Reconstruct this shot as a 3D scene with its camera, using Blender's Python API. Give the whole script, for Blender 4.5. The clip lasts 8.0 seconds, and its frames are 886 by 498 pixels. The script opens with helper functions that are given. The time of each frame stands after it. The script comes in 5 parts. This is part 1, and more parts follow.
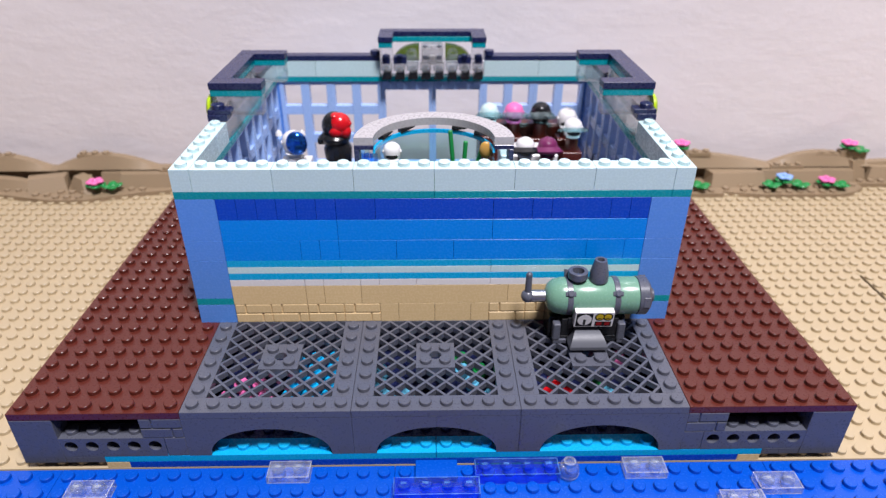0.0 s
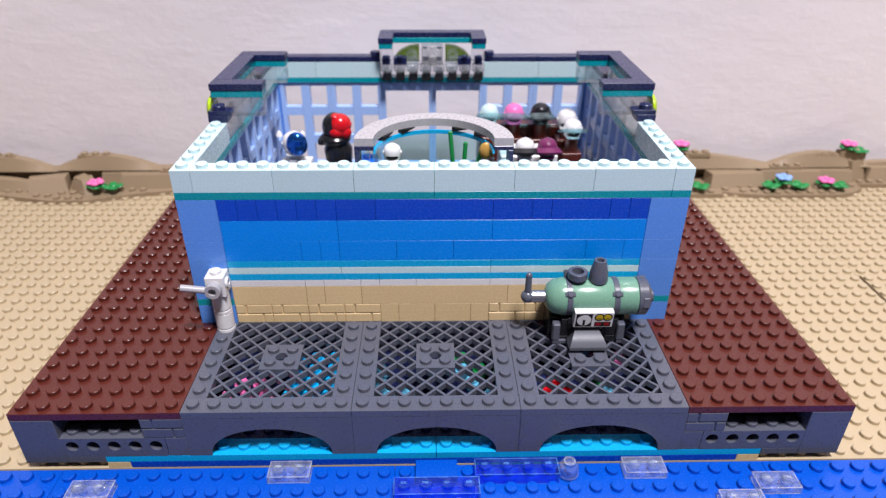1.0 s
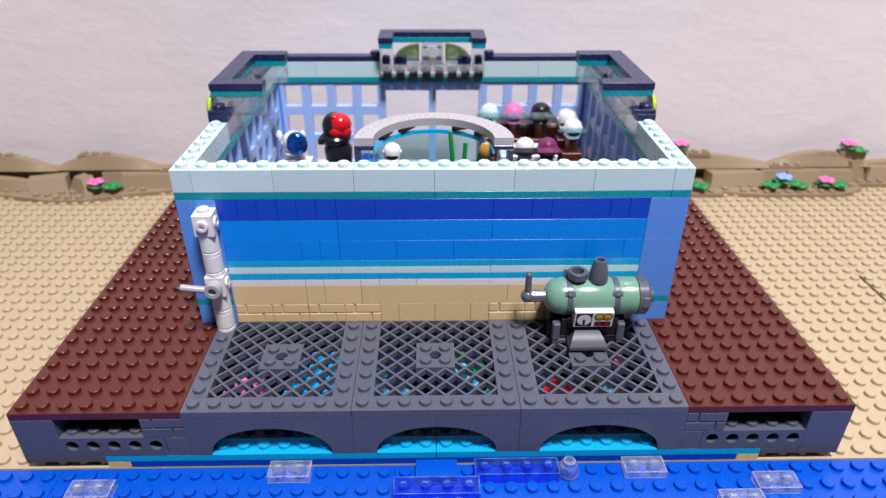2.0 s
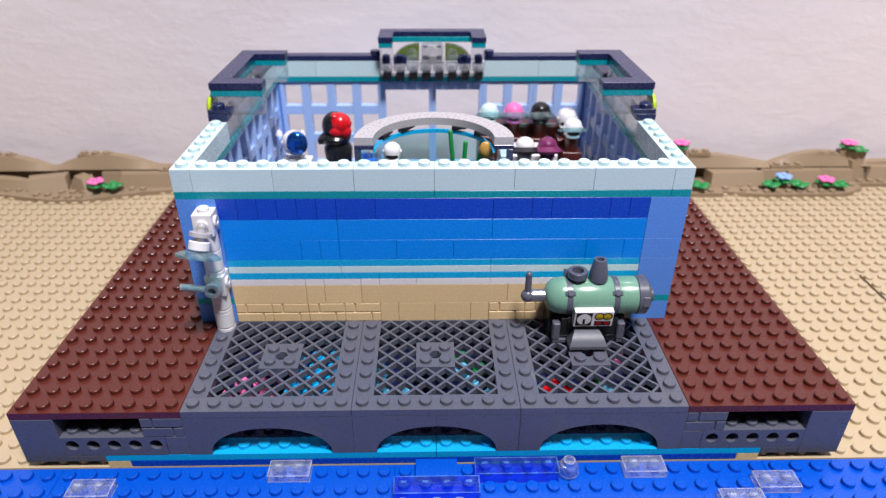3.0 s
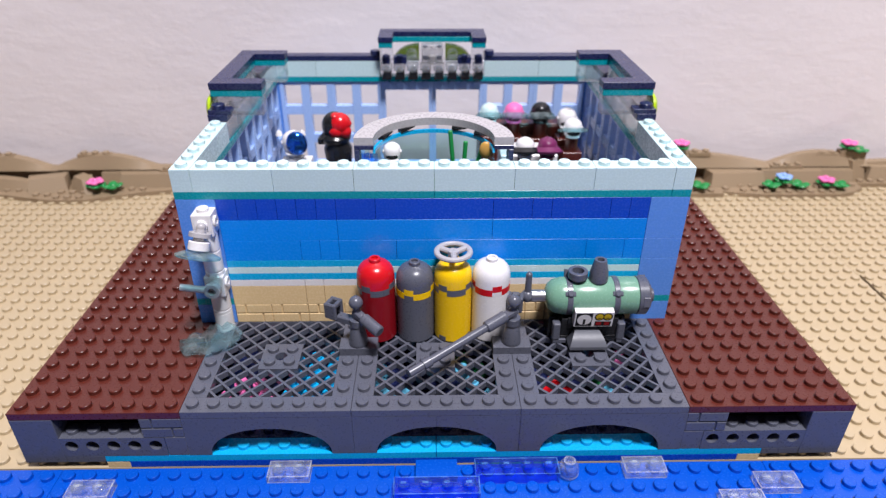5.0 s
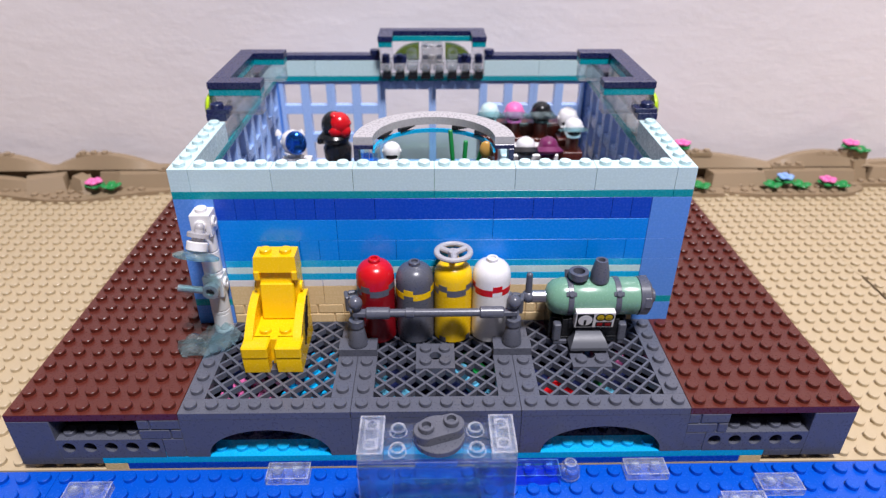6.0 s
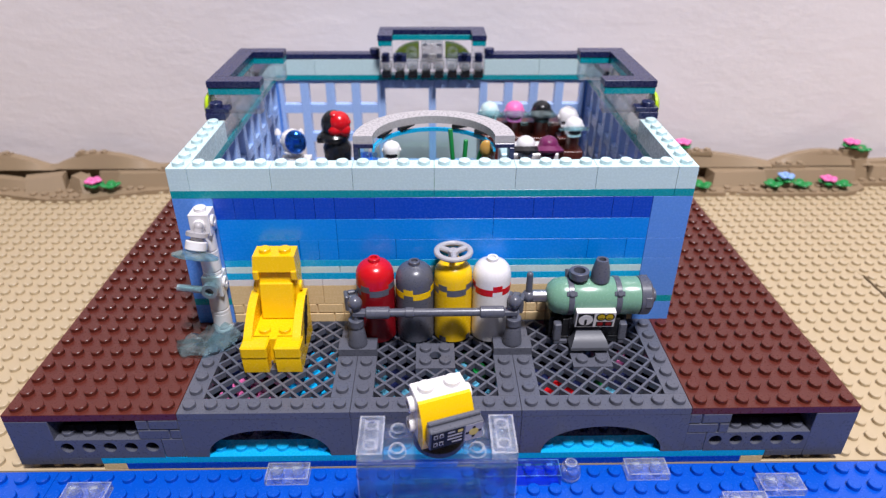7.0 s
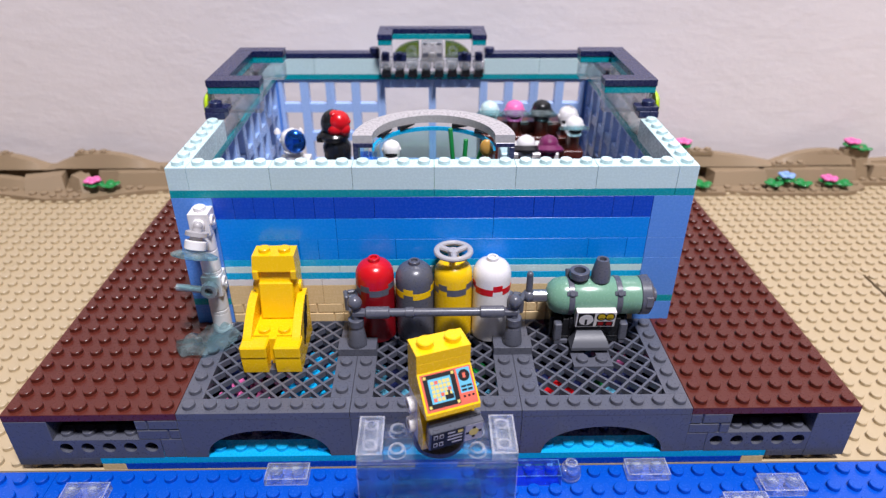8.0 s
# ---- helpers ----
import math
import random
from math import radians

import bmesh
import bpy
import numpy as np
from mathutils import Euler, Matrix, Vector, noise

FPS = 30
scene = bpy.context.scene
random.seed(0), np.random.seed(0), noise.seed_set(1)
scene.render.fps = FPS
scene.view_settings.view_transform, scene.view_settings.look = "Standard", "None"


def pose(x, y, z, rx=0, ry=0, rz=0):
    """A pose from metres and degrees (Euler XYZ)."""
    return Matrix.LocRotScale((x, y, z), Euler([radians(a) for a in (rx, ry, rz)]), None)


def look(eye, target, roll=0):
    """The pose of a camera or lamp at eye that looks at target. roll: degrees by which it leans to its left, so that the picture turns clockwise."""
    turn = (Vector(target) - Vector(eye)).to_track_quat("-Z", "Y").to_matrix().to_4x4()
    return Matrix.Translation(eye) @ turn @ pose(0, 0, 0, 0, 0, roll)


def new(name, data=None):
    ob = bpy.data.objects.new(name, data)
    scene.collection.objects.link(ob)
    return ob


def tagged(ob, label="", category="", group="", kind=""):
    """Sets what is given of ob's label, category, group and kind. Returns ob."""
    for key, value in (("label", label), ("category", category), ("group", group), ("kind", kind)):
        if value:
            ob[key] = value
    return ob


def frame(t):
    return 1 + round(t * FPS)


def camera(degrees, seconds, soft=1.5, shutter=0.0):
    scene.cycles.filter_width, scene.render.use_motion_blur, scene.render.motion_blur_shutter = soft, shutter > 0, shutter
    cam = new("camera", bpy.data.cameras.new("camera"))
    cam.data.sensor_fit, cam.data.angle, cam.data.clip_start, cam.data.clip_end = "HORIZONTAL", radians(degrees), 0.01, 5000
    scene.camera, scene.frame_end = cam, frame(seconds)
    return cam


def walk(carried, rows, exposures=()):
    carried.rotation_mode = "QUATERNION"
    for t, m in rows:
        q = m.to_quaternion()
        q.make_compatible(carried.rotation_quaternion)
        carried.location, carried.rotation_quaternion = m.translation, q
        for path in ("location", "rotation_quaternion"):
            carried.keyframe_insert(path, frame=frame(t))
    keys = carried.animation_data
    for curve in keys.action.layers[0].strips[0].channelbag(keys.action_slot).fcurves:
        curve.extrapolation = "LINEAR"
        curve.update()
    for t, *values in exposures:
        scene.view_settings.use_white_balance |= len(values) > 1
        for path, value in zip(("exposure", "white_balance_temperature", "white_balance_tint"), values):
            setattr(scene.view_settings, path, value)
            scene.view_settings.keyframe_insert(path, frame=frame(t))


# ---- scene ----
# A toy-brick aquarium building is put together piece by piece before a plaster wall.
# All lengths in the building code are millimetres; one stud is 8 mm, one brick 9.6 mm, one plate 3.2 mm.
cam = camera(68.5, 8.0, soft=1.2)
cam.data.dof.use_dof = True
cam.data.dof.focus_distance = 0.225
cam.data.dof.aperture_fstop = cam.data.lens / 1.7
EYE = Vector((-0.00143, -0.18117, 0.20374))
AHEAD = Vector((0.01812, 0.86507, -0.5013))


def stand(push, dip=0.0):
    """The standpoint, push millimetres ahead, the view tipped down by dip thousandths of a right-angled step."""
    ahead = Matrix.Rotation(-dip * 0.00087, 3, "X") @ AHEAD
    eye = EYE + AHEAD * push * 0.001
    return look(eye, eye + ahead, 0.21)


walk(cam, [(0.0, stand(0.8, 1.0)), (0.1, stand(0.3, 0.5)), (0.5, stand(-0.5, -0.3)), (1.0, stand(0, 0)), (1.7, stand(0, 0.2)), (2.8, stand(0, 1.6)), (3.5, stand(0, 1.2)), (4.7, stand(0.1, 1.2)),
           (5.8, stand(2.0, 0.8)), (6.0, stand(2.2, 0.8)), (6.5, stand(3.1, 3.2)), (7.0, stand(3.2, 1.8)), (7.5, stand(3.8, 2.5)), (8.0, stand(3.9, 2.5))],
     exposures=[(0.0, -0.03), (4.7, -0.03), (5.8, -0.08), (8.0, -0.10)])

# ---- light ----
world = bpy.data.worlds.new("room_air")
scene.world = world
world.use_nodes = True
world.node_tree.nodes["Background"].inputs[0].default_value = (1.0, 0.97, 0.98, 1)
world.node_tree.nodes["Background"].inputs[1].default_value = 0.0
lamp_data = bpy.data.lights.new("ceiling_lamp_light", "AREA")
lamp_data.shape = "DISK"
lamp_data.size = 0.32
lamp_data.energy = 55.0
lamp_data.color = (0.97, 0.94, 1.0)
lamp_ob = new("ceiling_lamp_light", lamp_data)
lamp_ob.matrix_world = pose(0.25, -0.52, 1.63)

S, B, P = 8.0, 9.6, 3.2
SAND, DECK, TABLE = 0.0, 28.8, -2.0


# ---- materials ----
def plastic(name, color, rough=0.24, vary=0.05, bump=0.025):
    """Moulded ABS: slight tone shift from piece to piece, faint scuffs in the gloss and a waviness of the skin."""
    m = bpy.data.materials.new(name)
    m.use_nodes = True
    nt = m.node_tree
    bs = nt.nodes["Principled BSDF"]
    tc = nt.nodes.new("ShaderNodeTexCoord")
    info = nt.nodes.new("ShaderNodeObjectInfo")
    big = nt.nodes.new("ShaderNodeTexNoise")
    big.inputs["Scale"].default_value = 45
    big.inputs["Detail"].default_value = 3
    fine = nt.nodes.new("ShaderNodeTexNoise")
    fine.inputs["Scale"].default_value = 900
    fine.inputs["Detail"].default_value = 4
    nt.links.new(tc.outputs["Object"], big.inputs["Vector"])
    nt.links.new(tc.outputs["Object"], fine.inputs["Vector"])
    add = nt.nodes.new("ShaderNodeMath")
    add.operation = "ADD"
    nt.links.new(info.outputs["Random"], add.inputs[0])
    nt.links.new(big.outputs["Fac"], add.inputs[1])
    mr = nt.nodes.new("ShaderNodeMapRange")
    mr.inputs["From Max"].default_value = 1.7
    mr.inputs["To Min"].default_value = 1 - vary
    mr.inputs["To Max"].default_value = 1 + vary
    nt.links.new(add.outputs[0], mr.inputs["Value"])
    hsv = nt.nodes.new("ShaderNodeHueSaturation")
    hsv.inputs["Color"].default_value = (*color, 1)
    nt.links.new(mr.outputs[0], hsv.inputs["Value"])
    nt.links.new(hsv.outputs[0], bs.inputs["Base Color"])
    ro = nt.nodes.new("ShaderNodeMapRange")
    ro.inputs["To Min"].default_value = rough - 0.06
    ro.inputs["To Max"].default_value = rough + 0.10
    nt.links.new(fine.outputs["Fac"], ro.inputs["Value"])
    nt.links.new(ro.outputs[0], bs.inputs["Roughness"])
    bp = nt.nodes.new("ShaderNodeBump")
    bp.inputs["Strength"].default_value = bump * 4
    bp.inputs["Distance"].default_value = 0.0004
    nt.links.new(big.outputs["Fac"], bp.inputs["Height"])
    nt.links.new(bp.outputs[0], bs.inputs["Normal"])
    bs.inputs["IOR"].default_value = 1.5
    return m


def clear(name, color, milk=0.10, rough=0.08, bend=0.65, blur=0.02, ripple=0.3):
    """Clear moulded plastic: tinted see-through, glossy skin, a little milkiness and scuffs."""
    m = bpy.data.materials.new(name)
    m.use_nodes = True
    nt = m.node_tree
    out = nt.nodes["Material Output"]
    bs = nt.nodes["Principled BSDF"]
    bs.inputs["Base Color"].default_value = (*[0.25 + 0.72 * c for c in color], 1)
    bs.inputs["Roughness"].default_value = 0.25
    straight = nt.nodes.new("ShaderNodeBsdfTransparent")
    straight.inputs["Color"].default_value = (*color, 1)
    bent = nt.nodes.new("ShaderNodeBsdfRefraction")
    bent.inputs["Color"].default_value = (*color, 1)
    bent.inputs["IOR"].default_value = 1.45
    bent.inputs["Roughness"].default_value = blur
    tr = nt.nodes.new("ShaderNodeMixShader")
    tr.inputs[0].default_value = bend
    nt.links.new(straight.outputs[0], tr.inputs[1])
    nt.links.new(bent.outputs[0], tr.inputs[2])
    gl = nt.nodes.new("ShaderNodeBsdfGlossy")
    gl.inputs["Roughness"].default_value = rough
    lw = nt.nodes.new("ShaderNodeLayerWeight")
    lw.inputs["Blend"].default_value = 0.5
    pw = nt.nodes.new("ShaderNodeMath")
    pw.operation = "POWER"
    pw.inputs[1].default_value = 4.0
    nt.links.new(lw.outputs["Facing"], pw.inputs[0])
    fr = nt.nodes.new("ShaderNodeMath")
    fr.operation = "MULTIPLY_ADD"
    fr.inputs[1].default_value = 0.6
    fr.inputs[2].default_value = 0.045
    nt.links.new(pw.outputs[0], fr.inputs[0])
    tc = nt.nodes.new("ShaderNodeTexCoord")
    n = nt.nodes.new("ShaderNodeTexNoise")
    n.inputs["Scale"].default_value = 260
    n.inputs["Detail"].default_value = 3
    nt.links.new(tc.outputs["Object"], n.inputs["Vector"])
    bp = nt.nodes.new("ShaderNodeBump")
    bp.inputs["Strength"].default_value = ripple
    bp.inputs["Distance"].default_value = 0.0006 if ripple < 0.5 else 0.002
    nt.links.new(n.outputs["Fac"], bp.inputs["Height"])
    nt.links.new(bp.outputs[0], gl.inputs["Normal"])
    nt.links.new(bp.outputs[0], bent.inputs["Normal"])
    skin = nt.nodes.new("ShaderNodeMixShader")
    nt.links.new(fr.outputs[0], skin.inputs[0])
    nt.links.new(tr.outputs[0], skin.inputs[1])
    nt.links.new(gl.outputs[0], skin.inputs[2])
    haze = nt.nodes.new("ShaderNodeMapRange")
    haze.inputs["From Min"].default_value, haze.inputs["From Max"].default_value = 0.35, 0.75
    haze.inputs["To Min"].default_value, haze.inputs["To Max"].default_value = milk * 0.5, milk * 1.8
    nt.links.new(n.outputs["Fac"], haze.inputs["Value"])
    last = nt.nodes.new("ShaderNodeMixShader")
    nt.links.new(haze.outputs[0], last.inputs[0])
    nt.links.new(skin.outputs[0], last.inputs[1])
    nt.links.new(bs.outputs[0], last.inputs[2])
    nt.links.new(last.outputs[0], out.inputs["Surface"])
    return m


def metal(name, color, rough=0.25):
    m = plastic(name, color, rough)
    m.node_tree.nodes["Principled BSDF"].inputs["Metallic"].default_value = 0.9
    return m


def plaster(name, color):
    """Rough trowelled wall paint."""
    m = bpy.data.materials.new(name)
    m.use_nodes = True
    nt = m.node_tree
    bs = nt.nodes["Principled BSDF"]
    bs.inputs["Roughness"].default_value = 0.75
    tc = nt.nodes.new("ShaderNodeTexCoord")
    mp = nt.nodes.new("ShaderNodeMapping")
    mp.inputs["Scale"].default_value = (1.0, 1.0, 1.9)
    nt.links.new(tc.outputs["Object"], mp.inputs["Vector"])
    a = nt.nodes.new("ShaderNodeTexNoise")
    a.inputs["Scale"].default_value = 30
    a.inputs["Detail"].default_value = 4
    a.inputs["Roughness"].default_value = 0.62
    b = nt.nodes.new("ShaderNodeTexNoise")
    b.inputs["Scale"].default_value = 6
    b.inputs["Detail"].default_value = 2
    for n in (a, b):
        nt.links.new(mp.outputs[0], n.inputs["Vector"])
    ramp = nt.nodes.new("ShaderNodeValToRGB")
    ramp.color_ramp.elements[0].position, ramp.color_ramp.elements[1].position = 0.3, 0.7
    ramp.color_ramp.elements[0].color = (*[c * 0.93 for c in color], 1)
    ramp.color_ramp.elements[1].color = (*color, 1)
    nt.links.new(b.outputs["Fac"], ramp.inputs["Fac"])
    nt.links.new(ramp.outputs[0], bs.inputs["Base Color"])
    lift = nt.nodes.new("ShaderNodeMapRange")
    lift.inputs["From Min"].default_value, lift.inputs["From Max"].default_value = 0.38, 0.68
    nt.links.new(a.outputs["Fac"], lift.inputs["Value"])
    bp = nt.nodes.new("ShaderNodeBump")
    bp.inputs["Strength"].default_value = 0.12
    bp.inputs["Distance"].default_value = 0.0022
    nt.links.new(lift.outputs[0], bp.inputs["Height"])
    nt.links.new(bp.outputs[0], bs.inputs["Normal"])
    return m


def timber(name, color):
    m = plastic(name, color, 0.45, 0.12)
    return m


M_WALL = plaster("white_plaster", (0.80, 0.745, 0.765))
# Far walls, ceiling and table: colours darkened to cut bounced fill light.
M_FAR = plaster("dimmed_far_wall", (0.10, 0.10, 0.12))
M_CEIL = plaster("dimmed_ceiling", (0.32, 0.32, 0.345))
M_TABLE = timber("table_wood", (0.13, 0.095, 0.07))
M_SAND = plastic("sand_plastic", (0.465, 0.368, 0.232), 0.34, 0.03)
M_TAN = plastic("tan_plastic", (0.70, 0.515, 0.275), 0.25)
M_DTAN = plastic("dark_tan_plastic", (0.285, 0.205, 0.125), 0.5)
M_BROWN = plastic("reddish_brown_plastic", (0.091, 0.0178, 0.0115), 0.27)
M_GREY = plastic("dark_grey_plastic", (0.090, 0.095, 0.122), 0.27)
M_WORN = plastic("worn_grey_plastic", (0.090, 0.095, 0.115), 0.44)
M_LGREY = plastic("light_grey_plastic", (0.40, 0.385, 0.40), 0.26)
M_BLACK = plastic("black_plastic", (0.012, 0.012, 0.014), 0.22)
M_WHITE = plastic("white_plastic", (0.74, 0.72, 0.725), 0.24)
M_AQUA = plastic("light_aqua_plastic", (0.54, 0.71, 0.73), 0.25)
M_TEAL = plastic("teal_plastic", (0.0, 0.28, 0.335), 0.25)
M_LILAC = plastic("pale_flower_blue_plastic", (0.25, 0.42, 0.80), 0.3)
M_AZURE = plastic("azure_plastic", (0.004, 0.37, 0.69), 0.25)
M_BLUE = plastic("bright_blue_plastic", (0.0, 0.235, 0.80), 0.25)
M_DEEP = plastic("deep_blue_plastic", (0.002, 0.058, 0.50), 0.25)
M_MED = plastic("medium_blue_plastic", (0.10, 0.27, 0.72), 0.25)
M_PALE = plastic("pale_blue_plastic", (0.36, 0.52, 0.86), 0.25)
M_NAVY = plastic("navy_plastic", (0.014, 0.019, 0.074), 0.26)
M_WATER = plastic("water_blue_plastic", (0.0, 0.072, 0.48), 0.24)
M_SGREEN = plastic("sand_green_plastic", (0.16, 0.32, 0.225), 0.24)
M_RED = plastic("red_plastic", (0.55, 0.006, 0.012), 0.22)
M_DRED = plastic("dark_red_plastic", (0.22, 0.005, 0.010), 0.22)
M_YELLOW = plastic("yellow_plastic", (0.84, 0.52, 0.004), 0.24)
M_PINK = plastic("pink_plastic", (0.80, 0.16, 0.42), 0.28)
M_PLUM = plastic("plum_plastic", (0.16, 0.02, 0.09), 0.28)
M_GREEN = plastic("green_plastic", (0.01, 0.24, 0.055), 0.28)
M_LIME = plastic("lime_plastic", (0.42, 0.60, 0.01), 0.28)
M_GOLD = plastic("gold_plastic", (0.50, 0.27, 0.06), 0.3)
M_CHROME = metal("blue_chrome", (0.03, 0.16, 0.62), 0.12)
M_STEEL = metal("silver_paint", (0.36, 0.36, 0.38), 0.32)
M_CLEAR = clear("clear_plastic", (0.96, 0.965, 0.98), 0.035, 0.04, 0.3, 0.02, 0.45)
M_PANEL = clear("clear_block_plastic", (0.90, 0.97, 1.0), 0.010, 0.05, 0.15, 0.1)
M_FROST = clear("frosty_clear_plastic", (0.93, 0.965, 1.0), 0.075, 0.03, 0.25, 0.02, 0.8)
# Pale strips in these three draw the glints on clear edges and studs.
M_GLINT = clear("clear_rim_glint", (0.94, 0.97, 1.0), 0.12, bend=0.0)
M_CYAN_GLINT = clear("clear_blue_glint", (0.1, 0.60, 1.0), 0.14, bend=0.0)
M_EDGE_GLINT = clear("clear_edge_glint", (0.95, 0.96, 1.0), 0.10, bend=0.0)
M_GLASS = clear("tank_glass", (0.78, 0.94, 0.96), 0.02, bend=0.0)
M_CLBLUE = clear("clear_blue_plastic", (0.05, 0.56, 1.0), 0.03, 0.04, 0.1)
M_SPLASH = clear("splash_plastic", (0.80, 0.97, 1.0), 0.05, 0.02, 0.3)
M_DISH = clear("dish_plastic", (0.64, 0.92, 0.95), 0.10, 0.04, 0.3)
M_CLGREEN = clear("clear_olive_plastic", (0.36, 0.46, 0.14), 0.05, 0.06, 0.5, 0.05, 0.9)
M_MOTTLE = clear("mottled_clear_plastic", (0.82, 0.82, 0.82), 0.14, 0.05, 0.3, 0.02, 1.0)
M_MILK = plastic("milky_aqua_plastic", (0.58, 0.76, 0.77), 0.2)
M_PRINT_BLACK = plastic("black_print", (0.008, 0.008, 0.010), 0.5)
M_PRINT_SALMON = plastic("salmon_print", (0.64, 0.12, 0.08), 0.45)
M_PRINT_SKY = plastic("sky_print", (0.11, 0.40, 0.58), 0.45)
M_PRINT_CREAM = plastic("cream_print", (0.62, 0.50, 0.14), 0.45)
M_PRINT_GAUGE = plastic("gauge_print", (0.60, 0.42, 0.02), 0.35)
M_PRINT_RED = plastic("red_print", (0.28, 0.008, 0.01), 0.35)
for _m in (M_PRINT_BLACK, M_PRINT_SALMON, M_PRINT_SKY, M_PRINT_CREAM, M_PRINT_GAUGE, M_PRINT_RED):
    _m.node_tree.nodes["Principled BSDF"].inputs["Specular IOR Level"].default_value = 0.18


# ---- shapes ----
class Geo:
    """Collects vertices and faces in millimetres."""

    def __init__(self):
        self.v, self.f, self.m = [], [], Matrix()

    def at(self, m=None):
        self.m = m or Matrix()
        return self

    def add(self, vs, fs):
        n = len(self.v)
        self.v += [tuple(self.m @ Vector(p)) for p in vs]
        self.f += [tuple(i + n for i in f) for f in fs]
        return self

    def box(self, x0, y0, z0, x1, y1, z1, c=0.14):
        """A box with chamfered edges."""
        if c <= 0:
            vs = [(x, y, z) for x in (x0, x1) for y in (y0, y1) for z in (z0, z1)]
            return self.add(vs, [(0, 1, 3, 2), (4, 6, 7, 5), (0, 4, 5, 1), (2, 3, 7, 6), (0, 2, 6, 4), (1, 5, 7, 3)])
        lo, hi = (x0, y0, z0), (x1, y1, z1)
        vs, at = [], {}
        for cx in (0, 1):
            for cy in (0, 1):
                for cz in (0, 1):
                    k = (cx, cy, cz)
                    for ax in range(3):
                        p = [(hi if k[i] else lo)[i] + (0 if i == ax else (-c if k[i] else c)) for i in range(3)]
                        at[k, ax] = len(vs)
                        vs.append(tuple(p))
        fs = []
        for ax in range(3):
            a, b = (ax + 1) % 3, (ax + 2) % 3

            def key(s, i, j):
                k = [0, 0, 0]
                k[ax], k[a], k[b] = s, i, j
                return tuple(k)
            for s in (0, 1):
                loop = [at[key(s, *ij), ax] for ij in ((0, 0), (1, 0), (1, 1), (0, 1))]
                fs.append(tuple(loop if s else loop[::-1]))
            for i in (0, 1):
                for j in (0, 1):
                    q = [at[key(0, i, j), a], at[key(1, i, j), a], at[key(1, i, j), b], at[key(0, i, j), b]]
                    fs.append(tuple(q if i != j else q[::-1]))
        for k in [(i, j, l) for i in (0, 1) for j in (0, 1) for l in (0, 1)]:
            t = [at[k, 0], at[k, 1], at[k, 2]]
            fs.append(tuple(t if sum(k) % 2 else t[::-1]))
        return self.add(vs, fs)

    def lathe(self, prof, n=20, x=0.0, y=0.0, z=0.0, sx=1.0, sy=1.0):
        """A turned body: profile of (radius, height) from the bottom up."""
        vs, fs, rings = [], [], []
        for r, h in prof:
            if r < 1e-6:
                rings.append([len(vs)])
                vs.append((x, y, z + h))
            else:
                rings.append(list(range(len(vs), len(vs) + n)))
                vs += [(x + sx * r * math.cos(2 * math.pi * k / n), y + sy * r * math.sin(2 * math.pi * k / n), z + h) for k in range(n)]
        for a, b in zip(rings, rings[1:]):
            for k in range(n):
                l = (k + 1) % n
                if len(a) == 1 and len(b) == 1:
                    continue
                if len(a) == 1:
                    fs.append((a[0], b[l], b[k]))
                elif len(b) == 1:
                    fs.append((a[k], a[l], b[0]))
                else:
                    fs.append((a[k], a[l], b[l], b[k]))
        if len(rings[0]) > 1:
            fs.append(tuple(rings[0][::-1]))
        if len(rings[-1]) > 1:
            fs.append(tuple(rings[-1]))
        return self.add(vs, fs)

    def cyl(self, x, y, z0, z1, r, n=20, c=0.2, r1=None):
        r1 = r if r1 is None else r1
        return self.lathe([(r - c, z0), (r, z0 + c), (r1, z1 - c), (r1 - c, z1)], n, x, y)

    def ring(self, x, y, z0, z1, r, hole, n=24, c=0.2):
        prof = [(hole, z0), (r, z0), (r, z1 - c), (r - c, z1), (hole, z1), (hole, z0)]
        vs, fs = [], []
        for k in range(n):
            a = 2 * math.pi * k / n
            vs += [(x + q * math.cos(a), y + q * math.sin(a), h) for q, h in prof[:-1]]
        m = len(prof) - 1
        for k in range(n):
            for j in range(m):
                fs.append((k * m + j, (k + 1) % n * m + j, (k + 1) % n * m + (j + 1) % m, k * m + (j + 1) % m))
        return self.add(vs, fs)

    def stud(self, x, y, z, n=16, h=1.7, r=2.4):
        return self.lathe([(r, z), (r, z + h - 0.25), (r - 0.25, z + h)], n, x, y)

    def studs(self, x0, y0, nx, ny, z, skip=None, n=14, h=1.7, r=2.4):
        for i in range(nx):
            for j in range(ny):
                x, y = x0 + S * (i + 0.5), y0 + S * (j + 0.5)
                if not (skip and skip(x, y)):
                    self.stud(x, y, z, n, h, r)
        return self

    def prism(self, outline, y0, y1):
        """An outline in x and z, counter-clockwise, drawn out along y."""
        n = len(outline)
        vs = [(x, y0, z) for x, z in outline] + [(x, y1, z) for x, z in outline]
        fs = [tuple(range(n)), tuple(range(2 * n - 1, n - 1, -1))]
        fs += [((k + 1) % n, k, n + k, n + (k + 1) % n) for k in range(n)]
        return self.add(vs, fs)

    def rod(self, a, b, r, n=14, c=0.15):
        """A round bar from a to b."""
        a, b = Vector(a), Vector(b)
        keep = self.m
        turn = (b - a).to_track_quat("Z", "Y").to_matrix().to_4x4()
        self.m = keep @ Matrix.Translation(a) @ turn
        self.cyl(0, 0, 0, (b - a).length, r, n, c)
        self.m = keep
        return self

